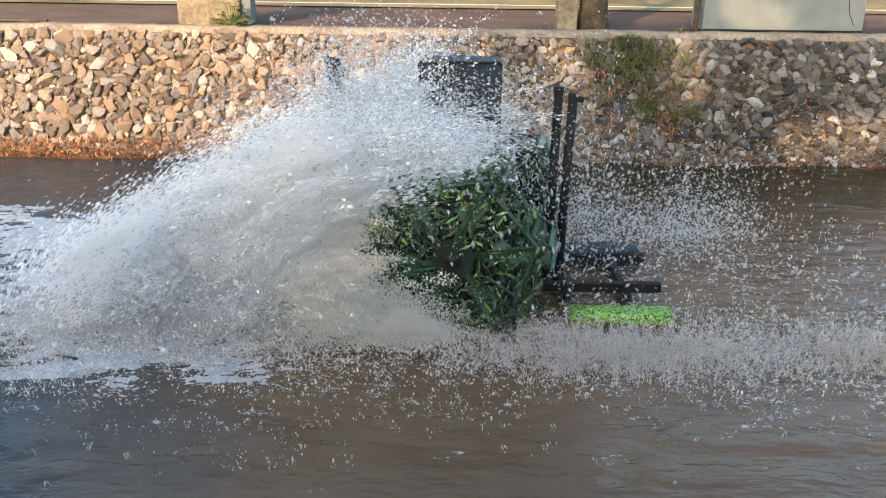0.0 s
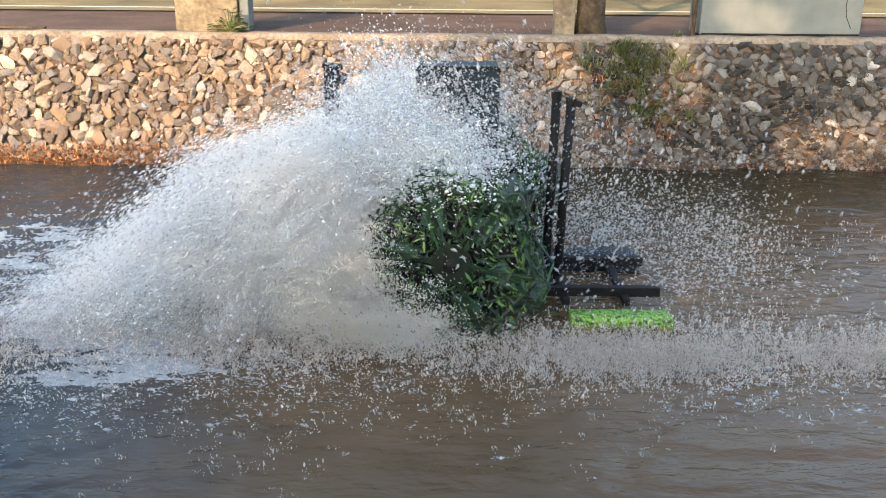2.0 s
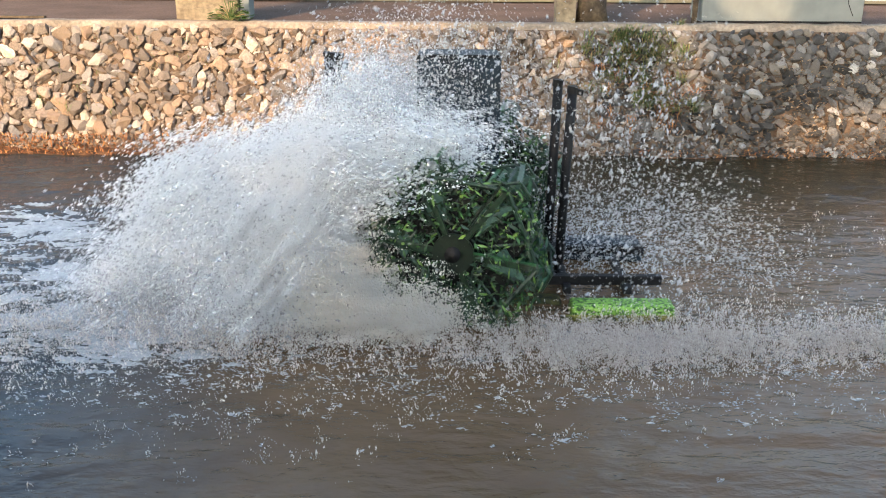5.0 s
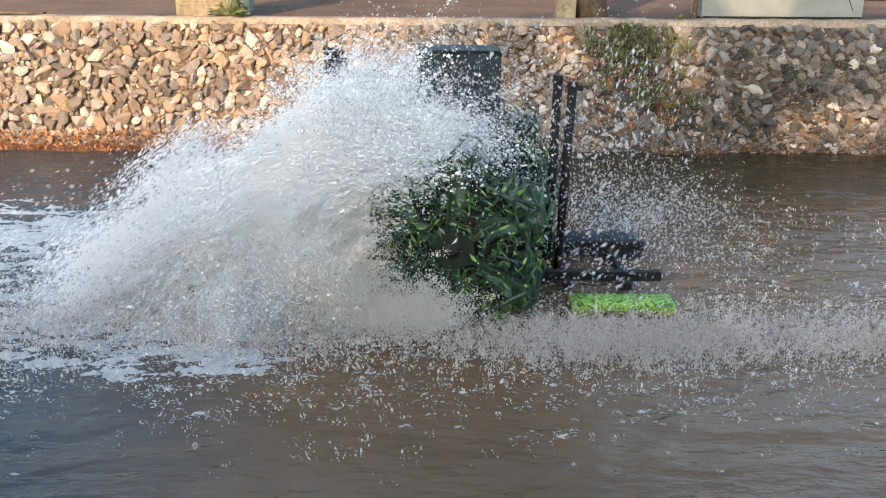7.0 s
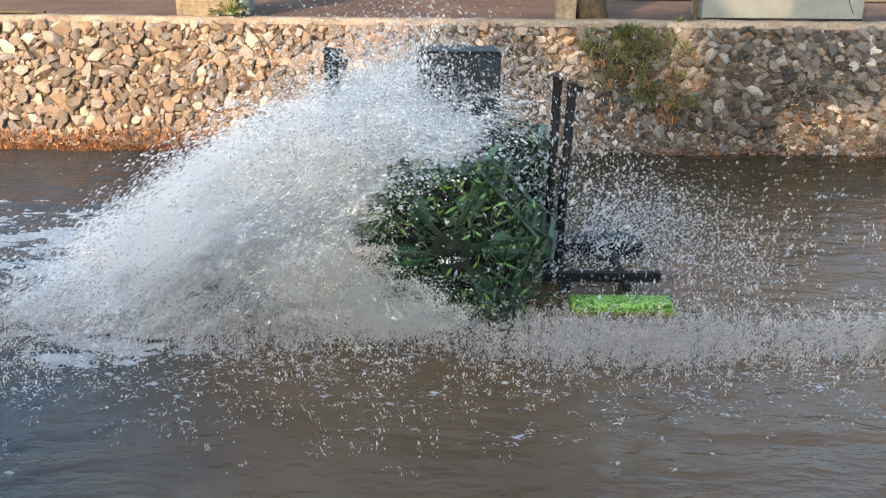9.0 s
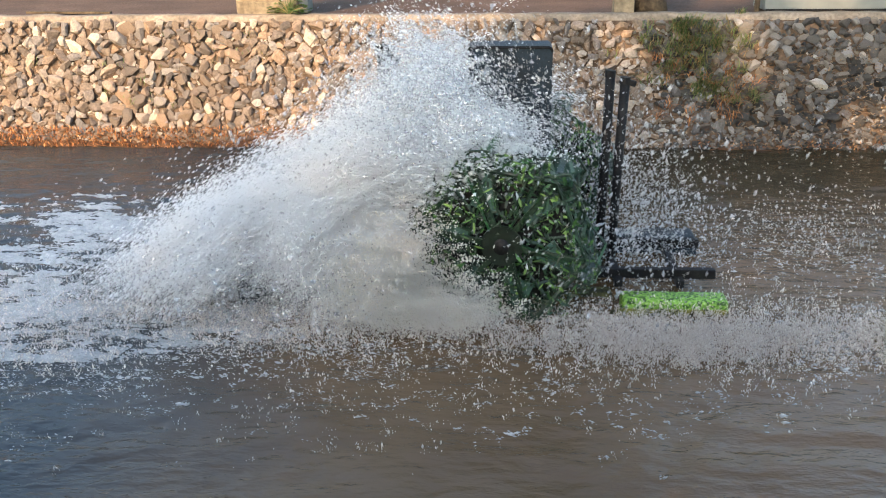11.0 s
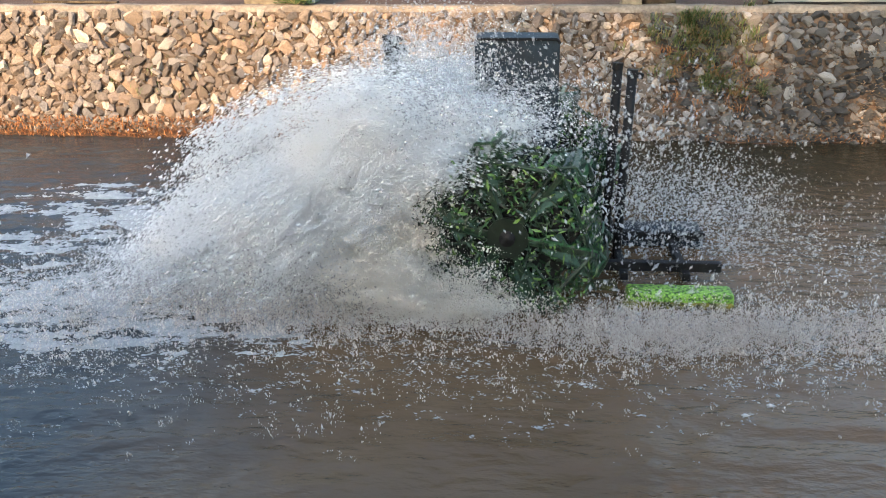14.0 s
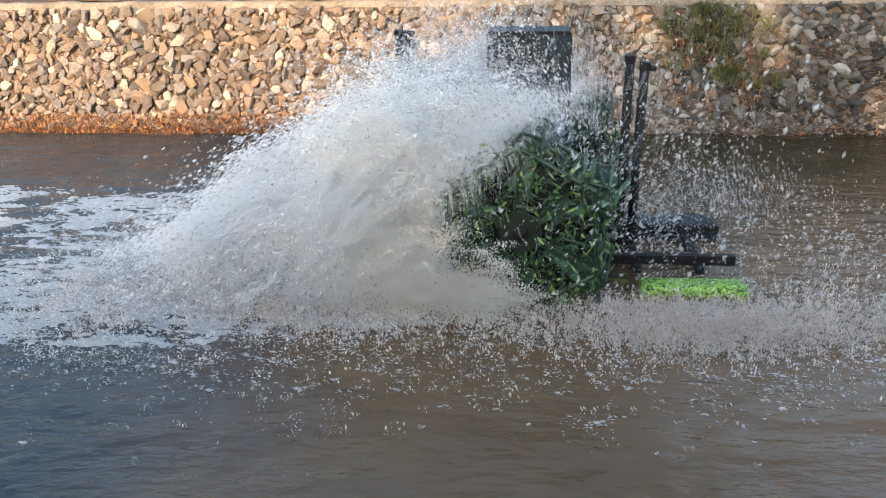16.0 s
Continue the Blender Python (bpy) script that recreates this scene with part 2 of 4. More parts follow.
FOOT, EDGE = 15.3, 16.25   # where the far bank meets the water, and its upper edge


def ground():
    """One sheet: the near bank, the canal's bed, the far bank's core and the land behind it, out to the horizon."""
    prof = [(-900, 2.1), (-6, 2.1), (1.2, 2.1), (2.6, -0.4), (3.6, -1.3), (13.5, -1.3), (FOOT + 0.02, -0.3), (EDGE + 0.12, TOP - 0.16), (EDGE + 0.4, TOP - 0.03), (17.6, TOP - 0.02), (24, TOP - 0.01), (60, TOP), (900, TOP)]
    xs = [-900, -60, -20, -10, -5, 0, 5, 10, 20, 60, 900]
    v = [(x, y, z) for x in xs for y, z in prof]
    k = len(prof)
    f = [(i * k + j, (i + 1) * k + j, (i + 1) * k + j + 1, i * k + j + 1) for i in range(len(xs) - 1) for j in range(k - 1)]
    tagged(new("ground", mesh_of("ground", v, f, soil_mat)), "brown bare soil along the canal and road", "ground", kind="structure")


def water():
    """The canal's surface, with small waves, taller round the wheel and under the falling spray."""
    xs = np.concatenate([[-900, -200, -60, -25, -14], np.linspace(-9, 9, 260), [14, 25, 60, 200, 900]])
    ys = np.concatenate([[2.0, 3.2, 4.2], np.linspace(4.6, 15.9, 200)])
    v = []
    for x in xs:
        for y in ys:
            z = 0.026 * noise.noise((x * 0.9, y * 2.1, 7)) + 0.020 * noise.noise((x * 1.8, y * 3.8, 0)) + 0.012 * noise.noise((x * 4.5, y * 9, 5))
            rough = 0.9 * math.exp(-((x + 1.6) / 3.2) ** 2 - ((y - 9.0) / 1.7) ** 2) + 0.5 * math.exp(-((x + 5.5) / 2.0) ** 2 - ((y - 10.5) / 2.2) ** 2)
            z += rough * (0.05 * noise.noise((x * 2.2, y * 3.5, 9)) + 0.035 * noise.noise((x * 6, y * 9, 3)))
            v.append((x, y, z))
    k = len(ys)
    f = [(i * k + j, (i + 1) * k + j, (i + 1) * k + j + 1, i * k + j + 1) for i in range(len(xs) - 1) for j in range(k - 1)]
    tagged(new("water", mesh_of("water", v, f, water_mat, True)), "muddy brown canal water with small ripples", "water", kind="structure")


def road():
    z = TOP + 0.012
    ob = tagged(new("road", mesh_of("road", [(-300, 20.4, z), (300, 20.4, z), (300, 27, z), (-300, 27, z)], [(0, 1, 2, 3)], road_mat)), "worn grey-brown asphalt road behind the bank", "road", kind="structure")
    for y in (21.2, 26.6):
        part("edge_line", boxes([((0, y, z + 0.004), (600, 0.13, 0.005), (0, 0, 0))], 0), line_mat, ob)


def coping():
    """The rough concrete edge along the top of the stone bank."""
    rng = random.Random(3)
    bm = bmesh.new()
    n = 160
    rows = []
    for i in range(n + 1):
        x = -16 + 32 * i / n
        j, h = rng.uniform(-0.05, 0.04), rng.uniform(-0.012, 0.012)
        rows.append([bm.verts.new(p) for p in ((x, EDGE - 0.04 + j, TOP - 0.12), (x, EDGE - 0.02 + j, TOP - 0.03 + h), (x, EDGE + 0.02 + j, TOP + 0.02 + h), (x, EDGE + 0.26 + j, TOP + 0.025 + h), (x, EDGE + 0.34 + j, TOP - 0.1))])
    for a, b in zip(rows, rows[1:]):
        for k in range(4):
            bm.faces.new((a[k], b[k], b[k + 1], a[k + 1]))
    tagged(part("coping", bm, coping_mat, smooth=True), "weathered cream concrete coping on the stone bank", "coping", kind="structure")


ground()
water()
road()
coping()


# ---- the rubble bank ----
def stone_meshes(count, mat):
    """Angular rubble stones of about one metre across: the hull of a few points, flattened, with chipped corners."""
    rng = random.Random(17)
    out = []
    for _ in range(count):
        bm = bmesh.new()
        flat = rng.uniform(0.5, 0.8)
        long_ = rng.uniform(1.05, 1.65)
        for _ in range(rng.randint(12, 18)):
            d = Vector((rng.gauss(0, 1), rng.gauss(0, 1), rng.gauss(0, 1))).normalized()
            d *= rng.uniform(0.86, 1.08)
            bm.verts.new((d.x * 0.5 * long_, d.y * 0.5, d.z * 0.5 * flat))
        hull = bmesh.ops.convex_hull(bm, input=bm.verts[:])
        bmesh.ops.delete(bm, geom=[v for v in bm.verts if not v.link_faces], context="VERTS")
        me = bpy.data.meshes.new("stone")
        bm.to_mesh(me)
        bm.free()
        me.materials.append(mat)
        out.append(me)
    return out


def rubble_bank():
    rng = random.Random(11)
    slope = Vector((0, EDGE - FOOT, TOP + 0.05)).normalized()
    length = math.hypot(EDGE - FOOT, TOP + 0.05) - 0.14
    out = Vector((0, -slope.z, slope.y))
    frame_m = Matrix((Vector((1, 0, 0)), slope, out)).transposed().to_4x4()
    frame_m.translation = (0, FOOT - 0.03, -0.05)
    # the mortar bed behind the stones
    v = []
    nx, ny = 240, 24
    for i in range(nx + 1):
        for j in range(ny + 1):
            x, s = -14 + 28 * i / nx, -0.25 + (length + 0.3) * j / ny
            v.append(frame_m @ Vector((x, s, 0.012 + 0.02 * noise.noise((x * 4, s * 4, 2)))))
    f = [(i * (ny + 1) + j, (i + 1) * (ny + 1) + j, (i + 1) * (ny + 1) + j + 1, i * (ny + 1) + j + 1) for i in range(nx) for j in range(ny)]
    bank = tagged(new("stone_bank", mesh_of("stone_bank", v, f, mortar_mat, True)), "sloping canal bank of rubble stones set in mortar", "bank", kind="structure")
    # centres: large and small stones mixed, and chips between them
    pts, rad = [], []
    grid = {}
    for size, tries, crowd in ((0.13, 1100, 0.88), (0.095, 9000, 0.84), (0.07, 14000, 0.82), (0.048, 16000, 0.80), (0.032, 16000, 0.82)):
        for _ in range(tries):
            x, y = rng.uniform(-10.5, 10.5), rng.uniform(-0.12, length + 0.02)
            lim = size * rng.uniform(0.85, 1.1) * (0.62 if y < 0.38 else 1.0) * (0.88 if x < 1.0 else 0.84)
            gx, gy = int((x + 20) / 0.3), int((y + 2) / 0.3)
            ok = True
            for a in (-1, 0, 1):
                for b in (-1, 0, 1):
                    for k in grid.get((gx + a, gy + b), ()):
                        if math.hypot(x - pts[k][0], (y - pts[k][1]) * 1.2) < crowd * (rad[k] + lim):
                            ok = False
            if ok:
                grid.setdefault((gx, gy), []).append(len(pts))
                pts.append((x, y))
                rad.append(lim)
    shapes = stone_meshes(26, stone_mat)
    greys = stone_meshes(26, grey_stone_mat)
    data = [([v.co.copy() for v in me.vertices], [tuple(q.vertices) for q in me.polygons]) for me in shapes]
    big = [k for k in range(len(pts)) if rad[k] > 0.062]
    single = set(sorted(big, key=lambda k: abs(abs(pts[k][0] + 0.2) - 5.2))[:300])
    rest = ([], []), ([], [])
    for k, (x, y) in enumerate(pts):
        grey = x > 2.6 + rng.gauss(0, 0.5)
        rv, rf = rest[grey]
        j = rng.randrange(26)
        tilt = 16 if x < 0 else 30
        turn = Euler((radians(rng.gauss(0, tilt)), radians(rng.gauss(0, tilt)), rng.gauss(0, 0.7) if x > 2 else rng.uniform(0, 6.283)))
        size = 2.15 * rad[k]
        m = frame_m @ Matrix.LocRotScale((x, y, 0.012 + rad[k] * rng.uniform(0.15, 0.6)), turn, (size, size, size))
        if k in single:
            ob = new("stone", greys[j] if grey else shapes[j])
            ob.parent = bank
            ob.matrix_basis = m
        else:
            base = len(rv)
            rv += [m @ p for p in data[j][0]]
            rf += [tuple(base + i for i in q) for q in data[j][1]]
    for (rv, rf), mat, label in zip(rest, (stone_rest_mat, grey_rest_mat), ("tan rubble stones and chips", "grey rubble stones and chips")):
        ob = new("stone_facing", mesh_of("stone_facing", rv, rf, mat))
        ob.parent = bank
        tagged(ob, label, kind="stuff")
    # the wet muddy foot, with dry roots where the sun reaches it
    v, f = [], []
    n = 260
    for i in range(n + 1):
        x = -13 + 26 * i / n
        w = 0.16 + 0.10 * noise.noise((x * 1.3, 0, 4)) + 0.05 * noise.noise((x * 6, 0, 4))
        w *= 1.0 if x < -2.5 else 0.15
        for p in ((FOOT - 0.16 - w * 0.5, -0.10), (FOOT - 0.10 - w * 0.3, -0.02 + w * 0.15), (FOOT - 0.05, -0.02 + w * 0.5), (FOOT + 0.08, 0.0 + w * 0.6)):
            v.append((x, p[0], p[1] + 0.06 * noise.noise((x * 5, p[0] * 9, 1))))
    for i in range(n):
        for j in range(3):
            f.append((i * 4 + j, (i + 1) * 4 + j, (i + 1) * 4 + j + 1, i * 4 + j + 1))
    tagged(new("mud_foot", mesh_of("mud_foot", v, f, mud_mat, True)), "reddish mud strip at the foot of the bank", "mud", kind="structure")


rubble_bank()


def blades(name, label, count, place, length, width, mat, seed, lean=0.6, kind="stuff", category="grass"):
    """A patch of thin bent blades; place(rng) gives each one's root."""
    rng = random.Random(seed)
    v, f = [], []
    for _ in range(count):
        p = Vector(place(rng))
        h, a = rng.uniform(0.5, 1.0) * length, rng.uniform(0, 6.283)
        d = Vector((math.cos(a), math.sin(a) - 0.5, 0)) * lean * h * rng.uniform(0.3, 1)
        s = Vector((-math.sin(a), math.cos(a), 0)) * width * rng.uniform(0.6, 1.2)
        b = len(v)
        for k, (u, w) in enumerate(((0, 1), (0.45, 0.8), (0.8, 0.45), (1.0, 0.08))):
            c = p + d * u * u + Vector((0, 0, h * (u - 0.35 * u * u * lean)))
            v += [c - s * w, c + s * w]
        for k in range(3):
            f.append((b + 2 * k, b + 2 * k + 1, b + 2 * k + 3, b + 2 * k + 2))
    return tagged(new(name, mesh_of(name, v, f, mat)), label, category, kind=kind)


def on_bank(x, s):
    """A point of the bank's face, s from 0 at the water to 1 at the edge."""
    return (x, FOOT - 0.15 + (EDGE - FOOT) * s, (TOP + 0.02) * s)


def leafy(name, label, at, spread, height, count, size, seed):
    """A low broad-leaved plant: bent stems with pointed, folded leaves."""
    rng = random.Random(seed)
    plant = tagged(new(name), label, "plant")
    plant.location = at
    stems = []
    v, f = [], []
    for _ in range(count):
        a, u = rng.uniform(0, 6.283), rng.uniform(0.2, 1)
        tip = Vector((math.cos(a) * spread * u, math.sin(a) * spread * u * 0.4, height * rng.uniform(0.15, 1) * (1.2 - u)))
        stems.append(tube([(0, 0, 0), tip * 0.5 + Vector((0, 0, 0.03)), tip], 0.006, 5))
        d = Vector((math.cos(a), math.sin(a) * 0.5 - 0.4, rng.uniform(-0.4, 0.4))).normalized() * size * rng.uniform(0.6, 1.2)
        s = d.cross(Vector((0, 0, 1))).normalized() * size * 0.36
        b = len(v)
        v += [tip, tip + d * 0.45 - s, tip + d * 0.5 - Vector((0, 0, size * 0.12)), tip + d * 0.45 + s, tip + d]
        f += [(b, b + 1, b + 2), (b, b + 2, b + 3), (b + 1, b + 4, b + 2), (b + 2, b + 4, b + 3)]
    part("stems", join(*stems), grass_mat, plant)
    lv = new("foliage", mesh_of("foliage", v, f, leaf_mat))
    lv.parent = plant
    return plant


def bank_growth():
    def tufts(seed, x0, spread, low, high, count):
        rng = random.Random(seed)
        spots = [(x0 + rng.gauss(0, spread) + 0.55 * (high - s), s) for s in (rng.uniform(low, high) for _ in range(count))]
        def place(r):
            x, s = r.choice(spots)
            return on_bank(x + r.gauss(0, 0.05), s + r.gauss(0, 0.02))
        return place
    blades("bank_weeds", "green and straw-coloured weeds growing between the bank stones", 1700, tufts(41, 3.05, 0.52, 0.34, 0.97, 80), 0.30, 0.008, grass_mat, 5, 1.6)
    blades("bank_weeds", "dry brown weeds low between the bank stones", 420, tufts(42, 3.25, 0.5, 0.2, 0.75, 26), 0.28, 0.006, root_mat, 6, 1.8)
    blades("bank_weeds", "few thin weeds in the joints of the sunlit stones", 160, tufts(43, -5.0, 1.8, 0.3, 0.95, 22), 0.14, 0.006, grass_mat, 12, 1.4)
    blades("dry_roots", "rust-coloured dry roots and grass at the waterline", 1900,
           lambda r: (r.uniform(-9, -1.6), FOOT - 0.2 + (h := r.uniform(0, 1)) * 0.14 + r.uniform(-0.04, 0.04), h * 0.3), 0.14, 0.010, root_mat, 7, 1.6)
    blades("dry_roots", "sparse rust-coloured roots at the foot of the shaded bank", 260,
           lambda r: (r.uniform(3.2, 9), FOOT - 0.14 + r.uniform(-0.06, 0.12), r.uniform(0.0, 0.12)), 0.10, 0.010, root_mat, 8, 1.6)
    blades("leaf_litter", "curled brown leaves and twigs lying between the grey stones", 1900,
           lambda r: on_bank(r.uniform(3.4, 9.2), r.uniform(0.05, 0.8) ** 1.2), 0.10, 0.013, litter_mat, 14, 2.2, category="leaf litter")
    blades("kerb_grass", "small green grass tuft on the coping", 30, lambda r: (3.93 + r.gauss(0, 0.06), EDGE + 0.05, TOP), 0.2, 0.008, grass_mat, 9, 0.9)


bank_growth()


# ---- things on the far bank ----
def cream_pillar():
    p = tagged(new("concrete_pillar"), "cream concrete pillar with flaking paint on the bank's edge", "pillar")
    p.location = (-3.95, EDGE + 0.42, TOP + 0.02)
    part("shaft", boxes([((-0.08, 0.1, 1.1), (1.06, 0.5, 2.2), (0, 0, 0))], 0.02), cream_mat, p)
    part("side_strip", boxes([((0.54, 0.14, 1.1), (0.17, 0.42, 2.2), (0, 0, 0))], 0.015), concrete_mat, p, "grey strip down the pillar's side")
    part("base_patch", boxes([((-0.08, -0.16, 0.09), (1.0, 0.04, 0.22), (0, 0, 0))], 0.015), cream_mat, p)
    return p


def pale_block():
    p = tagged(new("concrete_block"), "large pale grey concrete block with a cracked face", "block")
    p.location = (5.75, EDGE + 0.34, TOP + 0.025)
    part("body", boxes([((0, 0.4, 0.75), (2.74, 0.8, 1.5), (0, 0, 0))], 0.02), concrete_mat, p)
    part("plinth", boxes([((0, 0.38, 0.015), (2.70, 0.82, 0.03), (0, 0, 0))], 0.005), iron_mat, p, "thin dark line along the base")
    crack = [(1.08, 1.3), (1.06, 1.0), (1.09, 0.75), (1.07, 0.5), (1.10, 0.32), (1.20, 0.12)]
    part("crack", tube([(x, -0.001, z) for x, z in crack], 0.007, 5), iron_mat, p, "thin dark crack")
    return p


cream_pillar()
pale_block()
post = tagged(new("concrete_post"), "square weathered concrete post beside the tree trunk", "post")
post.location = (2.05, EDGE + 0.4, TOP)
part("shaft", boxes([((0, 0, 1.2), (0.34, 0.34, 2.5), (0, 0, 0))], 0.02), cream_mat, post)
stake = tagged(new("iron_stake"), "thin rusty brown stake against the concrete block", "stake")
stake.location = (4.28, EDGE + 0.45, TOP)
part("rod", tube([(0, 0, -0.1), (0.01, 0, 0.8), (0, 0, 1.7)], 0.05, 8), bark_mat, stake)
board = tagged(new("board"), "thin dark strip lying on the brown verge", "board")
board.location = (-7.7, EDGE + 0.62, TOP - 0.012)
part("plank", boxes([((0, 0, 0.03), (1.5, 0.13, 0.04), (0, 0.8, 3)), ((-0.1, 0.12, 0.02), (0.9, 0.07, 0.03), (0, 0, -4))], 0.006), bark_mat, board)
leafy("leafy_plant", "small broad-leaved green plant at the pillar's foot", (-3.62, EDGE + 0.14, TOP + 0.02), 0.34, 0.42, 60, 0.13, 4)


def leaf_cloud(blobs, size, seed, keep=None):
    """Leaves of a crown: folded diamonds gathered in many small sprays, with gaps."""
    rng = random.Random(seed)
    v, f = [], []
    for (cx, cy, cz), (rx, ry, rz), sprays, per in blobs:
        for _ in range(sprays):
            while True:
                a, b, c = (rng.uniform(-1, 1) for _ in range(3))
                if a * a + b * b + c * c < 1:
                    break
            s = Vector((cx + rx * a, cy + ry * b, cz + rz * c))
            for _ in range(per):
                p = s + Vector((rng.gauss(0, 0.28), rng.gauss(0, 0.28), rng.gauss(0, 0.22)))
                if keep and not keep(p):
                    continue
                d = Vector((rng.uniform(-1, 1), rng.uniform(-1, 1), rng.uniform(-0.8, 0.4))).normalized() * size * rng.uniform(0.6, 1.2)
                w = d.cross(Vector((rng.uniform(-1, 1), rng.uniform(-1, 1), 1))).normalized() * size * 0.32
                k = len(v)
                v += [p, p + d * 0.5 - w, p + d, p + d * 0.5 + w]
                f += [(k, k + 1, k + 2), (k, k + 2, k + 3)]
    return mesh_of("crown", v, f, leaf_mat)


def tree(label, at, trunk, limbs, blobs, size, seed, keep=None):
    t = tagged(new("tree"), label, "tree")
    t.location = at
    part("trunk", tube(*trunk, 14), bark_mat, t, smooth=True)
    for pts, r in limbs:
        part("limb", tube(pts, r, 8), bark_mat, t, smooth=True)
    c = new("crown", leaf_cloud(blobs, size, seed, keep))
    c.parent = t
    return t


tree("roadside tree with a dark brown trunk on the bank", (2.52, EDGE + 0.5, TOP - 0.05),
     ([(0, 0, 0), (0.0, 0, 0.3), (0.02, 0.02, 1.5), (0.05, 0.1, 3.0), (0.1, 0.2, 5.0)], [0.31, 0.25, 0.22, 0.19, 0.12]),
     [([(0.03, 0.05, 2.6), (-0.9, 0.4, 4.0), (-1.8, 0.6, 5.0)], [0.10, 0.07, 0.03]), ([(0.04, 0.1, 2.9), (0.9, 0.5, 4.2), (1.7, 0.9, 5.4)], [0.10, 0.07, 0.03])],
     [((-1.2, 0.8, 5.3), (1.7, 1.5, 1.0), 60, 14), ((1.2, 0.9, 5.6), (1.7, 1.5, 1.1), 60, 14), ((0, 0.5, 6.4), (1.6, 1.5, 1.0), 60, 14)], 0.22, 21)
# near crown holes, cut along sun lines so bright flecks hit the far bank
FLECK_HOLES = [((2.0, 16.0, 1.5), 0.42), ((4.0, 16.0, 1.65), 0.45), ((4.2, 15.8, 1.15), 0.36), ((5.9, 15.5, 0.42), 0.48), ((6.8, 15.5, 0.45), 0.5), ((7.7, 15.5, 0.5), 0.5), ((8.2, 16.0, 1.5), 0.4), ((5.0, 16.6, 2.4), 0.42), ((5.7, 16.6, 2.2), 0.3), ((0.6, 16.0, 1.7), 0.3)]
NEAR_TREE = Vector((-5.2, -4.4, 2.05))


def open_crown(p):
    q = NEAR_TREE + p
    return all(((q - Vector(c)).cross(SUN_WAY)).length > r for c, r in FLECK_HOLES)


# unseen near-bank tree, added to shade the wheel and part of the far bank
tree("large unseen leafy tree behind the viewpoint, added to shade the canal", (-5.2, -4.4, 2.05),
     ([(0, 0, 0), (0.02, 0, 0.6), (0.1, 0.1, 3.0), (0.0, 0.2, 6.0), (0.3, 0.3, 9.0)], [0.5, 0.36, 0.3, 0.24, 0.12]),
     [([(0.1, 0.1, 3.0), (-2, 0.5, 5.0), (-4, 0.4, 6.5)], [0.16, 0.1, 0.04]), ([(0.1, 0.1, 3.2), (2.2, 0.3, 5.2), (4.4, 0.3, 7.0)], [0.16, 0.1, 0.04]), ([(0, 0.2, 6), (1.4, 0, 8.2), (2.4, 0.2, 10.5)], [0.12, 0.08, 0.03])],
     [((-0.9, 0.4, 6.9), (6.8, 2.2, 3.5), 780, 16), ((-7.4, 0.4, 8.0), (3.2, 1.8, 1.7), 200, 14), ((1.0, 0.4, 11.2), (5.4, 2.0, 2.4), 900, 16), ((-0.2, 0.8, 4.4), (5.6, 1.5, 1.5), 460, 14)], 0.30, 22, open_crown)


def hedge():
    """An unseen belt of trees beyond the road, added to darken the water's mirror."""
    rng = random.Random(31)
    blobs = [((x + rng.uniform(-1, 1), 33 + rng.uniform(-1.5, 1.5), rng.uniform(3.5, 8.5)), (2.6, 1.8, 2.6), 40, 10) for x in range(-44, 46, 3) for _ in range(2)]
    ob = new("far_trees", leaf_cloud(blobs, 0.7, 32))
    tagged(ob, "dense unseen belt of dark green trees beyond the road", "trees", kind="stuff")


hedge()


# ---- the floating aerator ----
AXLE = (0.15, 8.76, 0.76)
RADIUS = 0.94
SKEW = -9.0         # degrees by which the shaft is turned from the line across the canal


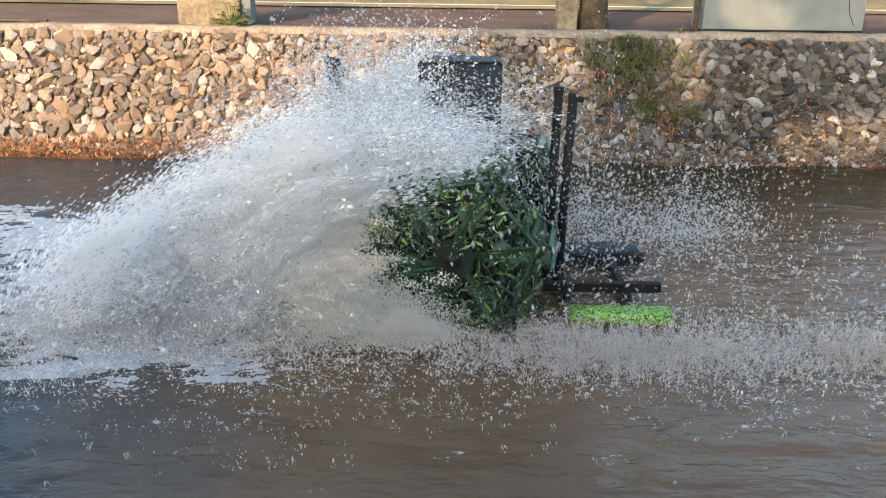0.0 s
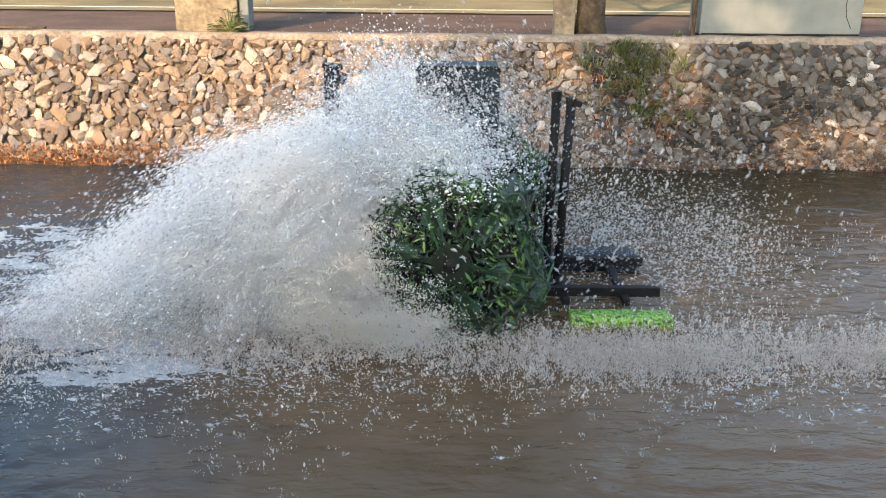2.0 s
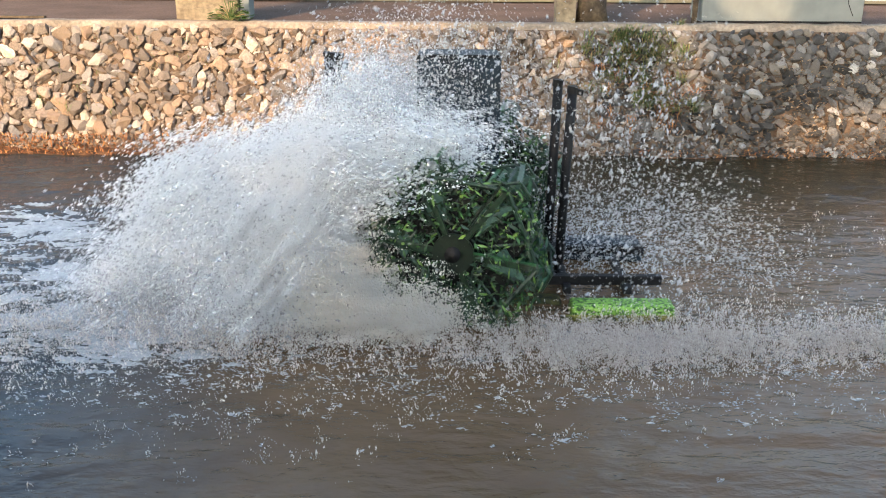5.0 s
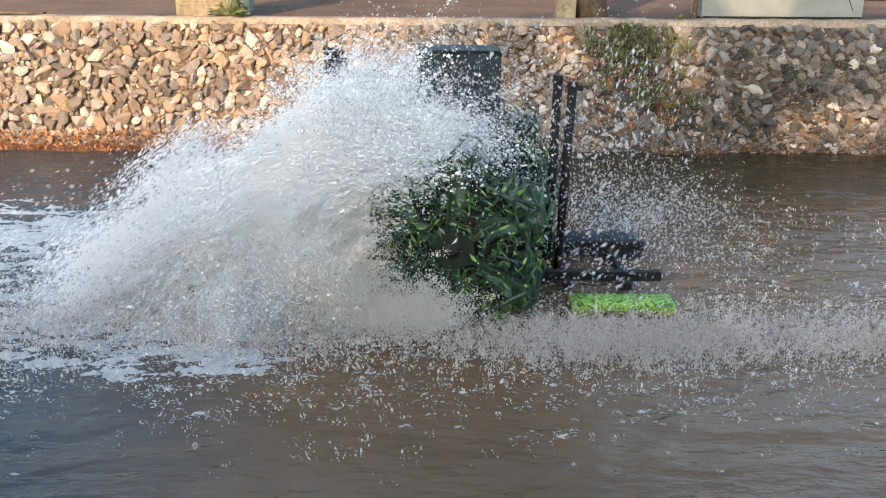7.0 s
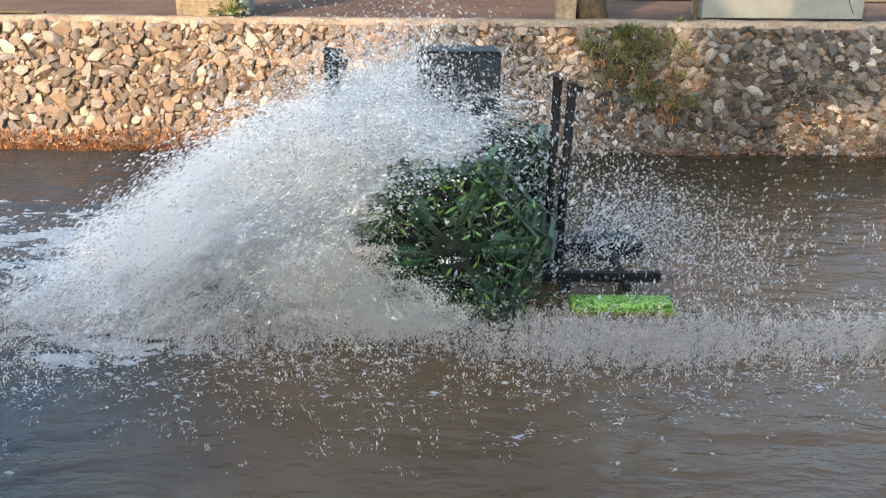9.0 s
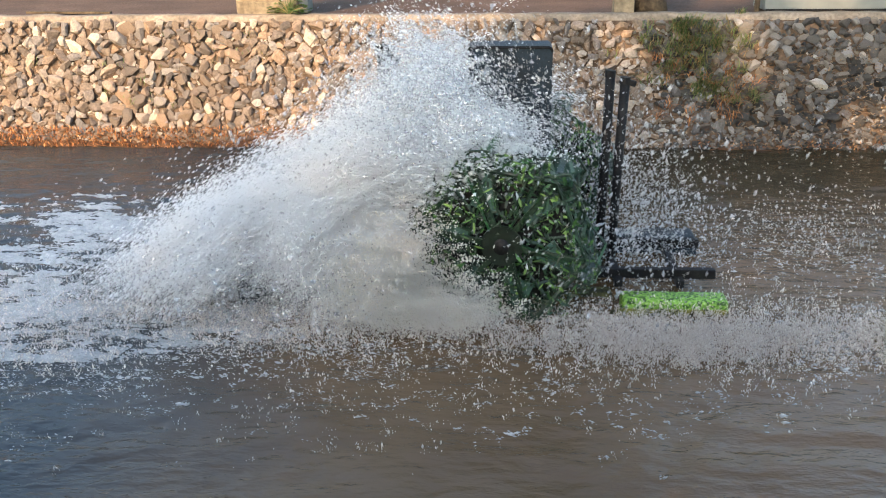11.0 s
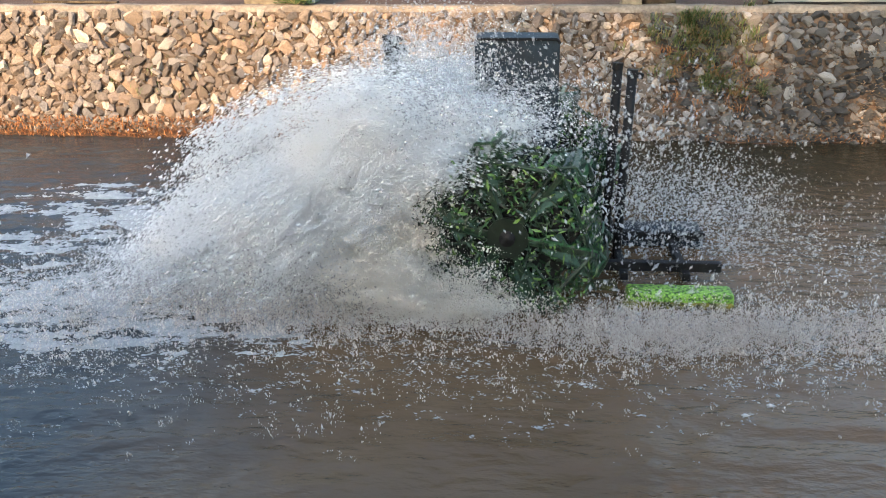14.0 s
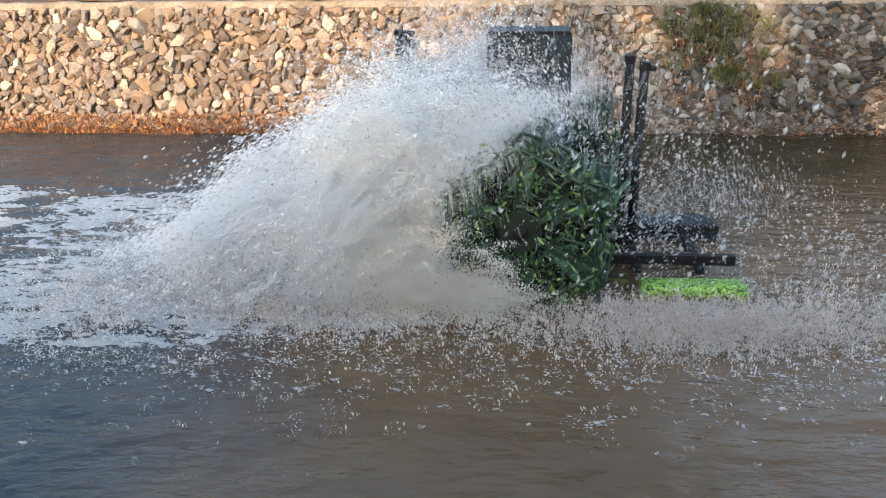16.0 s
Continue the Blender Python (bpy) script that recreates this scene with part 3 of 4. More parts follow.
def aerator():
    base = tagged(new("floating_aerator"), "floating paddle-wheel aerator with dark frame and lime green float", "aerator")
    def float_(x0, x1, y0, y1, z, mat, label):
        w = (x1 - x0) / 2
        ob = part("float", boxes([((x0 + w, (y0 + y1) / 2, (z - 0.18) / 2), (2 * w, y1 - y0, z + 0.18), (0, 0, 0))], 0.04), mat, base, label, True)
        return ob
    fr = float_(1.27, 2.30, 8.62, 8.90, 0.13, lime_mat, "lime green plastic float, splashed with weed")
    part("algae_line", boxes([((1.74, 8.612, -0.01), (1.08, 0.05, 0.11), (0, 0, 0))], 0.015), moss_mat, fr, "yellow-brown algae at the waterline")
    rng = random.Random(52)
    for _ in range(26):
        x, h = rng.uniform(1.15, 2.3), rng.uniform(0.02, 0.07)
        part("algae_tuft", tube([(x, 8.60, -0.05), (x + rng.uniform(-0.03, 0.03), 8.575, h * 0.6), (x + rng.uniform(-0.06, 0.06), 8.56, h)], [0.03, 0.022, 0.006], 6), rng.choice((moss_mat, dark_moss_mat)), fr)
    float_(0.30, 1.22, 8.98, 9.2, 0.05, dark_moss_mat, "olive algae-covered float")
    float_(-2.55, -1.05, 8.62, 9.02, 0.26, teal_mat, "dark wet float under the spray")
    float_(1.35, 2.30, 10.3, 10.75, 0.17, teal_mat, "dark green float")
    float_(-2.0, -0.9, 10.3, 10.75, 0.17, teal_mat, "dark green float")
    for y in (9.22, 10.15):
        part("cross_beam", boxes([((0.12, y, 0.19), (4.3, 0.09, 0.10), (0, 0, 0))], 0.008), iron_mat, base)
    for x in (-1.55, -0.85, 1.28, 1.9):
        part("long_beam", boxes([((x, 9.9, 0.13), (0.08, 1.7, 0.08), (0, 0, 0))], 0.008), iron_mat, base)
    for x, y, z, lx in ((1.18, 9.85, 2.11, 0.0), (1.30, 9.75, 2.06, 0.02)):
        gp = part("guide_post", tube([(x - 0.06, y, -0.9), (x - 0.02 + lx * 0.3, y, 1.0), (x + lx, y, z)], 0.05, 12), iron_mat, base, "black mooring pipe", True)
        part("cap", tube([(x + lx - 0.005, y, z - 0.02), (x + lx, y, z + 0.05)], 0.056, 12), iron_mat, gp)
    part("bracket", boxes([((1.375, 9.75, 2.05), (0.11, 0.06, 0.06), (0, 12, 0))], 0.01), iron_mat, gp)
    lp = part("guide_post", tube([(-1.22, 10.4, -0.9), (-1.22, 10.4, 2.30)], 0.085, 12), iron_mat, base, "thick black mooring pipe", True)
    part("cap_bar", boxes([((-1.20, 10.38, 2.32), (0.22, 0.12, 0.05), (0, 6, 0))], 0.01), iron_mat, lp)
    part("bracket", boxes([((-1.10, 10.36, 2.19), (0.10, 0.08, 0.12), (0, 20, 0))], 0.01), iron_mat, lp)
    # the drive housing with its slightly rounded top
    bm = bmesh.new()
    hw, z0, z1, rr = 0.43, 0.45, 2.42, 0.045
    out = [(-hw, z0), (hw, z0)] + [(hw - rr + rr * math.cos(a), z1 - rr + rr * math.sin(a)) for a in (k * math.pi / 12 for k in range(7))] + [(-hw + rr - rr * math.sin(a), z1 - rr + rr * math.cos(a)) for a in (k * math.pi / 12 for k in range(7))]
    a = [bm.verts.new((x, -0.22, z)) for x, z in out]
    b = [bm.verts.new((x, 0.22, z)) for x, z in out]
    bm.faces.new(a)
    bm.faces.new(b[::-1])
    for k in range(len(out)):
        j = (k + 1) % len(out)
        bm.faces.new((a[k], b[k], b[j], a[j]))
    bmesh.ops.recalc_face_normals(bm, faces=bm.faces[:])
    bmesh.ops.bevel(bm, geom=[e for e in bm.edges if abs(e.verts[0].co.y - e.verts[1].co.y) < 1e-5], offset=0.015, segments=2, affect="EDGES")
    hs = part("drive_housing", bm, teal_mat, base, "dark teal drive housing with a dark top edge")
    hs.location = (0.15, 9.95, 0)
    part("rim_trim", tube([(x * 0.985, -0.225, z - 0.01) for x, z in out[2:]], 0.016, 6), iron_mat, hs)
    part("gear_box", boxes([((0.22, 9.55, 0.72), (0.5, 0.42, 0.46), (0, 0, 0))], 0.05), iron_mat, base)
    part("shaft", tube([(AXLE[0] + 0.06, 9.12, AXLE[2]), (AXLE[0] + 0.4, 11.3, AXLE[2])], 0.05, 12), iron_mat, base, smooth=True)
    for y in (9.24, 10.15):
        part("bearing_stand", boxes([((AXLE[0] - 0.2, y, 0.46), (0.07, 0.08, 0.5), (0, 22, 0)), ((AXLE[0] + 0.2, y, 0.46), (0.07, 0.08, 0.5), (0, -22, 0)), ((AXLE[0], y, 0.70), (0.2, 0.1, 0.18), (0, 0, 0))], 0.008), iron_mat, base)
    return base


def paddle_wheel(at, seed):
    """A six-sided wheel with a slatted scoop on each side, seen end on."""
    rng = random.Random(seed)
    w = tagged(new("paddle_wheel"), "wet dark green steel paddle wheel with slatted scoops", "wheel", "paddle wheels")
    w.location = at
    hw = 0.36
    hub = part("hub", tube([(0, -hw - 0.06, 0), (0, hw + 0.06, 0)], 0.075, 14), iron_mat, w, smooth=True)
    part("hub_plate", tube([(0, -hw - 0.02, 0), (0, -hw + 0.01, 0)], 0.2, 18), green_mat, hub)
    corner = [(RADIUS * 0.86 * math.cos(k * math.pi / 3), RADIUS * 0.86 * math.sin(k * math.pi / 3)) for k in range(6)]
    for y in (-hw, hw):
        for k in range(6):
            (x0, z0), (x1, z1) = corner[k], corner[(k + 1) % 6]
            part("rim_bar", tube([(x0, y, z0), (x1, y, z1)], 0.024, 6), rim_mat, w)
            part("spoke", boxes([((x0 / 2, y, z0 / 2), (math.hypot(x0, z0), 0.03, 0.06), (0, -math.degrees(math.atan2(z0, x0)), 0))], 0.006), rim_mat, w)
    for k in range(6):
        a = k * math.pi / 3
        sc = Matrix.Rotation(-a, 4, "Y")
        # end frames of flat bar, with a small gusset sheet, that hold the slats
        prof = [(0.34, -0.08), (0.94, -0.22), (1.0, -0.04), (0.70, 0.24), (0.36, 0.14)]
        for y in (-hw + 0.02, hw - 0.02):
            bars = []
            for q in range(5):
                (xa, za), (xb, zb) = prof[q], prof[(q + 1) % 5]
                bars.append(tube([(xa * RADIUS, y, za * RADIUS), (xb * RADIUS, y, zb * RADIUS)], 0.016, 5))
            bm = join(*bars)
            bm.transform(sc)
            part("scoop_end_frame", bm, rim_mat, w)
            bm = bmesh.new()
            tri = [(0.30, -0.08), (0.80, -0.18), (0.50, 0.16)] if y < 0 else [(0.34, -0.08), (0.94, -0.2), (0.84, 0.10)]
            f0 = [bm.verts.new((x * RADIUS, y - 0.006, z * RADIUS)) for x, z in tri]
            f1 = [bm.verts.new((x * RADIUS, y + 0.006, z * RADIUS)) for x, z in tri]
            bm.faces.new(f0)
            bm.faces.new(f1[::-1])
            for q in range(3):
                bm.faces.new((f0[q], f1[q], f1[(q + 1) % 3], f0[(q + 1) % 3]))
            bm.transform(sc)
            part("gusset", bm, grey_green_mat, w, "grey-green wet sheet plate")
        for i in range(11):
            u = i / 10
            x, z = RADIUS * (0.36 + 0.60 * u), RADIUS * (-0.09 - 0.12 * u)
            bm = boxes([((x, rng.uniform(-0.03, 0.03), z), (rng.uniform(0.045, 0.075), 2 * hw, 0.012), (rng.uniform(-5, 5), rng.uniform(-60, 40), rng.uniform(-10, 10)))], 0)
            bm.transform(sc)
            part("scoop_slat", bm, green_mat, w)
        for i in range(5):
            u = i / 4
            bm = boxes([((RADIUS * (0.98 - 0.30 * u), 0, RADIUS * (-0.03 + 0.25 * u)), (0.012, 2 * hw, rng.uniform(0.03, 0.06)), (rng.uniform(-6, 6), rng.uniform(-60, 20), rng.uniform(-8, 8)))], 0)
            bm.transform(sc)
            part("scoop_lip", bm, green_mat, w)
        for i in range(9):
            xa, xb = rng.uniform(0.2, 0.6), rng.uniform(0.6, 0.98)
            bm = tube([(xa * RADIUS, rng.uniform(-hw, -hw * 0.2), rng.uniform(-0.3, 0.3) * xa), (xb * RADIUS, rng.uniform(-hw, hw * 0.3), rng.uniform(-0.4, 0.4) * xb)], rng.uniform(0.007, 0.013), 5)
            bm.transform(sc)
            part("tie_rod", bm, green_mat, w)
        for y in (-hw - 0.03, hw + 0.03):
            bm = tube([(0.2 * RADIUS, y, 0.05), (0.9 * RADIUS, y, rng.uniform(-0.12, 0.2))], 0.014, 5)
            bm.transform(sc)
            part("brace", bm, green_mat, w)
    # plates added behind the front rim to blacken the inside, cut back between spokes
    for y in (-hw + 0.09, hw - 0.05):
        bm = bmesh.new()
        ring = [(RADIUS * (0.74 if k % 2 else 0.60) * math.cos(k * math.pi / 12), RADIUS * (0.74 if k % 2 else 0.60) * math.sin(k * math.pi / 12)) for k in range(24)]
        f0 = [bm.verts.new((x, y - 0.006, z)) for x, z in ring]
        f1 = [bm.verts.new((x, y + 0.006, z)) for x, z in ring]
        bm.faces.new(f0)
        bm.faces.new(f1[::-1])
        for q in range(24):
            bm.faces.new((f0[q], f1[q], f1[(q + 1) % 24], f0[(q + 1) % 24]))
        part("web_plate", bm, iron_mat, w, "dark plate added to blacken the wheel's inside")
    # water weed caught on the bars
    v, f = [], []
    for _ in range(1600):
        a, r0 = rng.uniform(0, 6.283), RADIUS * math.sqrt(rng.uniform(0.06, 0.88))
        p = Vector((r0 * math.cos(a), -hw - rng.uniform(-0.10, 0.08), r0 * math.sin(a)))
        d = Vector((rng.uniform(-1, 1), rng.uniform(-0.5, 0.3), rng.uniform(-1, 1))).normalized() * rng.uniform(0.03, 0.12)
        n = d.cross(Vector((rng.uniform(-0.4, 0.4), 1, rng.uniform(-0.4, 0.4)))).normalized() * rng.uniform(0.006, 0.017)
        b = len(v)
        v += [p - n * 0.5, p + n * 0.5, p + d * 0.55 + n + Vector((0, -0.012, 0)), p + d, p + d * 0.5 - n]
        f += [(b, b + 1, b + 2), (b, b + 2, b + 3), (b, b + 3, b + 4)]
    wd = new("caught_weed", mesh_of("caught_weed", v, f, weed_mat))
    wd.parent = w
    tagged(wd, "dark green strands of water weed", kind="stuff")
    return w


aerator()
wheels = [paddle_wheel(AXLE, 1), paddle_wheel((AXLE[0] + 0.35, 10.95, AXLE[2]), 2)]


# ---- the water in the air and on the surface, in rigid pieces ----
def ball(rng, n, r, power=0.5):
    d = rng.normal(size=(n, 3))
    d /= np.linalg.norm(d, axis=1)[:, None]
    return d * (rng.uniform(0, 1, n) ** power)[:, None] * np.asarray(r)


SPLASH_ZONE = (0, 1, 2, 4, 3, 1, 0, 4, 2, 0, 1, 4, 0, 2, 1)


def filaments(rng, n, strings, spread, run):
    """Places of drops strung along short threads that run in x, with loose ones between."""
    mid = rng.normal(0, 1, (strings, 3)) * spread
    slope = rng.normal(0, 0.10, (strings, 2))
    k = rng.integers(0, strings, n)
    u = rng.normal(0, run, n)
    c = mid[k] + np.stack([u, slope[k, 0] * u, slope[k, 1] * u], 1) + rng.normal(0, 0.022, (n, 3))
    loose = rng.uniform(0, 1, n) < 0.3
    c[loose] = rng.normal(0, 1, (loose.sum(), 3)) * np.asarray(spread) * 1.15
    return c


def foam_sheet(name, wide, deep, grain, cover, mat, seed):
    """Lumps of foam in a low sheet, in streaks along the canal; their rims go under the water."""
    nx, ny = int(wide / 0.022), int(deep / 0.022)
    v, f = [], []
    for i in range(nx + 1):
        for j in range(ny + 1):
            x, y = wide * (i / nx - 0.5), deep * (j / ny - 0.5)
            edge = 1 - (2 * x / wide) ** 2 - (2 * y / deep) ** 2
            h = noise.noise((x * 2.2 * grain, y * 9 * grain, seed)) + 0.7 * noise.noise((x * 5 * grain, y * 19 * grain, seed + 9)) + 0.7 * noise.noise((x * 15, y * 30, seed + 5)) + 0.5 * noise.noise((x * 40, y * 55, seed + 5))
            v.append((x, y, max(-0.03, min(0.05, 0.035 * (h + cover + 1.6 * min(edge, 0.5) - 0.8)))))
    k = ny + 1
    for i in range(nx):
        for j in range(ny):
            q = (i * k + j, (i + 1) * k + j, (i + 1) * k + j + 1, i * k + j + 1)
            if max(v[a][2] for a in q) > -0.006:
                f.append(q)
    return mesh_of(name, v, f, mat, True)


def spray_pieces():
    """Clumps of fine drops that the wheel throws out, clumps of coarse drops round it, churned water and splashes."""
    rng = np.random.default_rng(7)
    jet = tagged(new("water_spray"), "dense white jet of spray thrown from the wheel", "spray", kind="stuff")
    shower = tagged(new("water_drops"), "scattered falling drops round the wheel", "drops", kind="stuff")
    churn = tagged(new("churned_foam"), "muddy foam boiling at the wheel's foot", "foam", kind="stuff")
    ripple = tagged(new("splashes"), "small white splashes and foam flecks on the canal", "splashes", kind="stuff")
    foam = tagged(new("surface_foam"), "streaks of white foam drifting on the canal", "foam", kind="stuff")

    def under(name, mesh, whole):
        ob = new(name, mesh)
        ob.parent = whole
        return ob

    fine = [drops_mesh("spray_clump", filaments(rng, 9500, 110, (0.34, 0.27, 0.16), 0.17), rng.gamma(2.2, 0.0015, 9500) + 0.0014, drop_mat, k, (1.4, 1, 1), solid=TETRA) for k in range(10)]
    mist = [drops_mesh("mist_clump", rng.normal(0, 1, (2600, 3)) * (0.42, 0.30, 0.36), rng.gamma(2.0, 0.0016, 2600) + 0.0012, clear_drop_mat, 20 + k, (0.9, 0.9, 1.4), 0.5, TETRA) for k in range(5)]
    root = []
    for k in range(4):
        n = 13000
        c = filaments(rng, n, 100, (0.27, 0.24, 0.22), 0.09)
        size = (rng.gamma(2.6, 0.0010, n) + 0.0012) * (1.35 - 0.45 * np.clip(np.linalg.norm(c, axis=1) / 0.6, 0, 1))
        root.append(drops_mesh("spray_clump", c, size, drop_mat, 30 + k, (1.1, 1, 1), solid=TETRA))
    fringe = [drops_mesh("fringe_clump", rng.normal(0, 1, (420, 3)) * (0.5, 0.35, 0.34), rng.gamma(1.5, 0.0040, 420) + 0.002, clear_drop_mat, 50 + k, (1.2, 0.8, 1.0), 0.5) for k in range(5)]
    for k in range(150):
        yield "jet", under("spray_clump", fine[k % 10], jet), k
    for k in range(40):
        yield "root", under("spray_clump", root[k % 4], jet), k
    for k in range(16):
        yield "loft", under("mist_clump", mist[k % 5], jet), k
    for k in range(12):
        yield "drift", under("mist_clump", mist[k % 5], jet), k
    for k in range(44):
        yield "fringe", under("fringe_clump", fringe[k % 5], jet), k
    for k in range(24):
        yield "column", under("spray_clump", mist[k % 5] if k % 3 else fine[k % 10], jet), k
    for k in range(36):
        yield "spatter", under("fringe_clump", mist[k % 5] if k % 3 == 0 else fringe[k % 5], jet), k
    coarse = []
    for k in range(6):
        n = 240
        coarse.append(drops_mesh("drop_clump", ball(rng, n, (0.95, 0.7, 0.90), 0.45), rng.gamma(1.5, 0.0040, n) + 0.0018, clear_drop_mat, 40 + k, (0.7, 0.7, 1.9), 0.2))
    for k in range(44):
        yield "shower", under("drop_clump", coarse[k % 6], shower), k
    boil = []
    for k in range(4):
        c = filaments(rng, 5000, 50, (0.20, 0.16, 0.17), 0.07)
        boil.append(drops_mesh("foam_clump", c, rng.gamma(2.2, 0.0013, 5000) + 0.0012, churn_mat, 60 + k, solid=TETRA))
    for k in range(28):
        yield "churn", under("foam_clump", boil[k % 4], churn), k
    surf = []
    for k in range(3):
        n = 2600
        c = rng.normal(0, 1, (n, 3)) * (0.55, 0.22, 0.03)
        for j in range(0, n, 20):
            c[j:j + 20] = c[j] + rng.normal(0, 1, (20, 3)) * (0.016, 0.016, 0.015) + np.linspace(0, 1, 20)[:, None] * (rng.normal(0, 0.03), 0, rng.gamma(1.5, 0.055))
        surf.append(drops_mesh("splash_ridge", c, rng.gamma(1.6, 0.0013, n) + 0.0011, foam_mat, 70 + k, (0.8, 0.8, 1.6), 0.4, TETRA))
    for k in range(60):
        yield "surf", under("splash_ridge", surf[k % 3], ripple), k
    fleck = []
    for k in range(12):
        n = 600
        kind = k % 3
        c = np.stack([rng.normal(0, 0.9, n), rng.normal(0, 0.40, n), rng.normal(0.0, 0.010, n)], 1)
        # broken rings, crowns and strings, as falling drops leave them
        for j in range(0, n, 15):
            a = np.linspace(0, rng.uniform(2, 6), 15)
            wide, tall = rng.gamma(2.0, 0.026) + 0.01, rng.gamma(2.0, 0.036)
            flat = np.stack([wide * np.cos(a), wide * np.sin(a), 0 * a], 1) if kind != 1 else np.stack([wide * np.cos(a) * 0.6, 0.2 * wide * np.sin(a), tall * np.abs(np.sin(1.5 * a))], 1)
            c[j:j + 15] = c[j] + flat + rng.normal(0, 0.006, (15, 3)) + rng.normal(0, 0.10, (15, 1)) * (rng.uniform(0, 1, (15, 1)) < 0.12) * (1, 1, 0)
        size, shape, tilt = ((rng.gamma(1.4, 0.0021, n) + 0.0014, (2.0, 0.7, 0.8), 0.2), (rng.gamma(1.5, 0.0018, n) + 0.0012, (0.7, 0.6, 1.7), 0.4), (rng.gamma(1.4, 0.0017, n) + 0.0014, (2.4, 1.0, 0.8), 0.2))[kind]
        fleck.append(drops_mesh("splash_patch", c, size, foam_mat if kind == 1 else clear_drop_mat, 80 + k, shape, tilt))
    for k in range(135):
        yield "splash", under("splash_patch", fleck[k % 3 + 3 * ((k // 3) % 4)], ripple), k
    white = [foam_sheet("foam_sheet", 1.9, 0.8, 1.0, c, sheet_foam_mat, 11 * k + 3) for k, c in enumerate((0.05, -0.08, -0.2, -0.02, -0.28))]
    brown = [foam_sheet("foam_sheet", 1.5, 0.5, 1.5, c, silty_foam_mat, 13 * k + 90) for k, c in enumerate((-0.4, -0.5, -0.6))]
    for k in range(84):
        yield "foam", under("foam_sheet", white[k // 3 % 5 if k % 3 else (0, 2)[k // 3 % 2]], foam), k
    for k in range(14):
        yield "scum", under("foam_sheet", brown[k % 3], foam), k


G = 9.81


def flight(rng, start, speed, rest):
    """Poses of one clump over the whole clip: it leaves the wheel, flies, sinks, and comes back to the wheel under water."""
    path, t = [], -rng.uniform(0, 1.1)
    while t < 16.3:
        p, v = np.array(start(rng)), np.array(speed(rng))
        air = (v[2] + math.sqrt(v[2] ** 2 + 2 * G * (p[2] + rest))) / G
        spin = rng.uniform(-40, 40)
        path.append((t, air, p, v, spin, rng.uniform(0, 360)))
        t += air + 0.24
    rows, k = [], 0
    for i in range(161):
        s = i * 0.1
        while k + 1 < len(path) and path[k + 1][0] <= s:
            k += 1
        t0, air, p, v, spin, turn = path[k]
        u = s - t0
        if u <= air:
            q = p + v * u + np.array((0, 0, -0.5 * G * u * u))
            tilt = -math.degrees(math.atan2(v[2] - G * u, abs(v[0]) + 0.5))
        elif u <= air + 0.12:
            q, tilt = p + v * air + np.array((0, 0, -0.5 * G * air * air)), 0
        else:
            q, tilt = np.array((p[0], p[1], -rest)), 0
        rows.append((s, pose(*q, 0, -tilt * (1 if v[0] < 0 else -1) * 0.8, 0)))
    return rows


# the wheel throws water off its rim: degrees round the rim from its rising side, speeds along the rim, and the most speed outwards
THROWN = {"jet": (96, 130, 2.9, 8.0, 3.9), "loft": (50, 115, 1.8, 4.8, 4.6), "fringe": (90, 125, 2.2, 8.2, 4.7)}


def thrower(low, high, slow, fast, out, rear):
    """Start and speed of water that leaves the rim: the faster along it, the less it is flung outwards."""
    seat = {}

    def start(r):
        a = radians(r.uniform(low, high))
        seat["way"] = a
        depth = r.uniform(10.6, 11.3) if rear else r.uniform(8.8, 10.0)
        return (AXLE[0] - 0.15 + (0.3 if rear else 0.0) + 0.88 * RADIUS * math.cos(a), depth, AXLE[2] + 0.88 * RADIUS * math.sin(a))

    def speed(r):
        u = r.uniform(0, 1) ** 0.52
        v, w = slow + (fast - slow) * u, (1 - u) ** 1.5 * r.uniform(0.35, 1) * out + r.uniform(0, 0.6)
        c, n = math.cos(seat["way"]), math.sin(seat["way"])
        return (-v * n + w * c, r.normal(-0.2, 0.6), v * c + w * n)

    return start, speed


def drifting(rng, x, y, pace):
    """A foam sheet that drifts away from the wheel, bobs, sinks and comes up again where it began."""
    life, ph, per = rng.uniform(2.2, 3.6), rng.uniform(0, 3.6), rng.uniform(0.5, 0.9)
    away = -1 if x < 0.6 else 1
    rows = []
    for i in range(161):
        s = i * 0.1
        u = ((s + ph) % life) / life
        sink = -0.16 * max(0.0, 1 - 6 * min(u, 1 - u)) ** 0.7
        go = u if u < 0.95 else 0.95 * (1 - u) / 0.05
        rows.append((s, pose(x + away * pace * life * (go - 0.5), y, -0.006 + sink + 0.012 * math.sin(6.283 * s / per + ph), 0, 0, 5 * math.sin(s * 0.9 + ph))))
    return rows


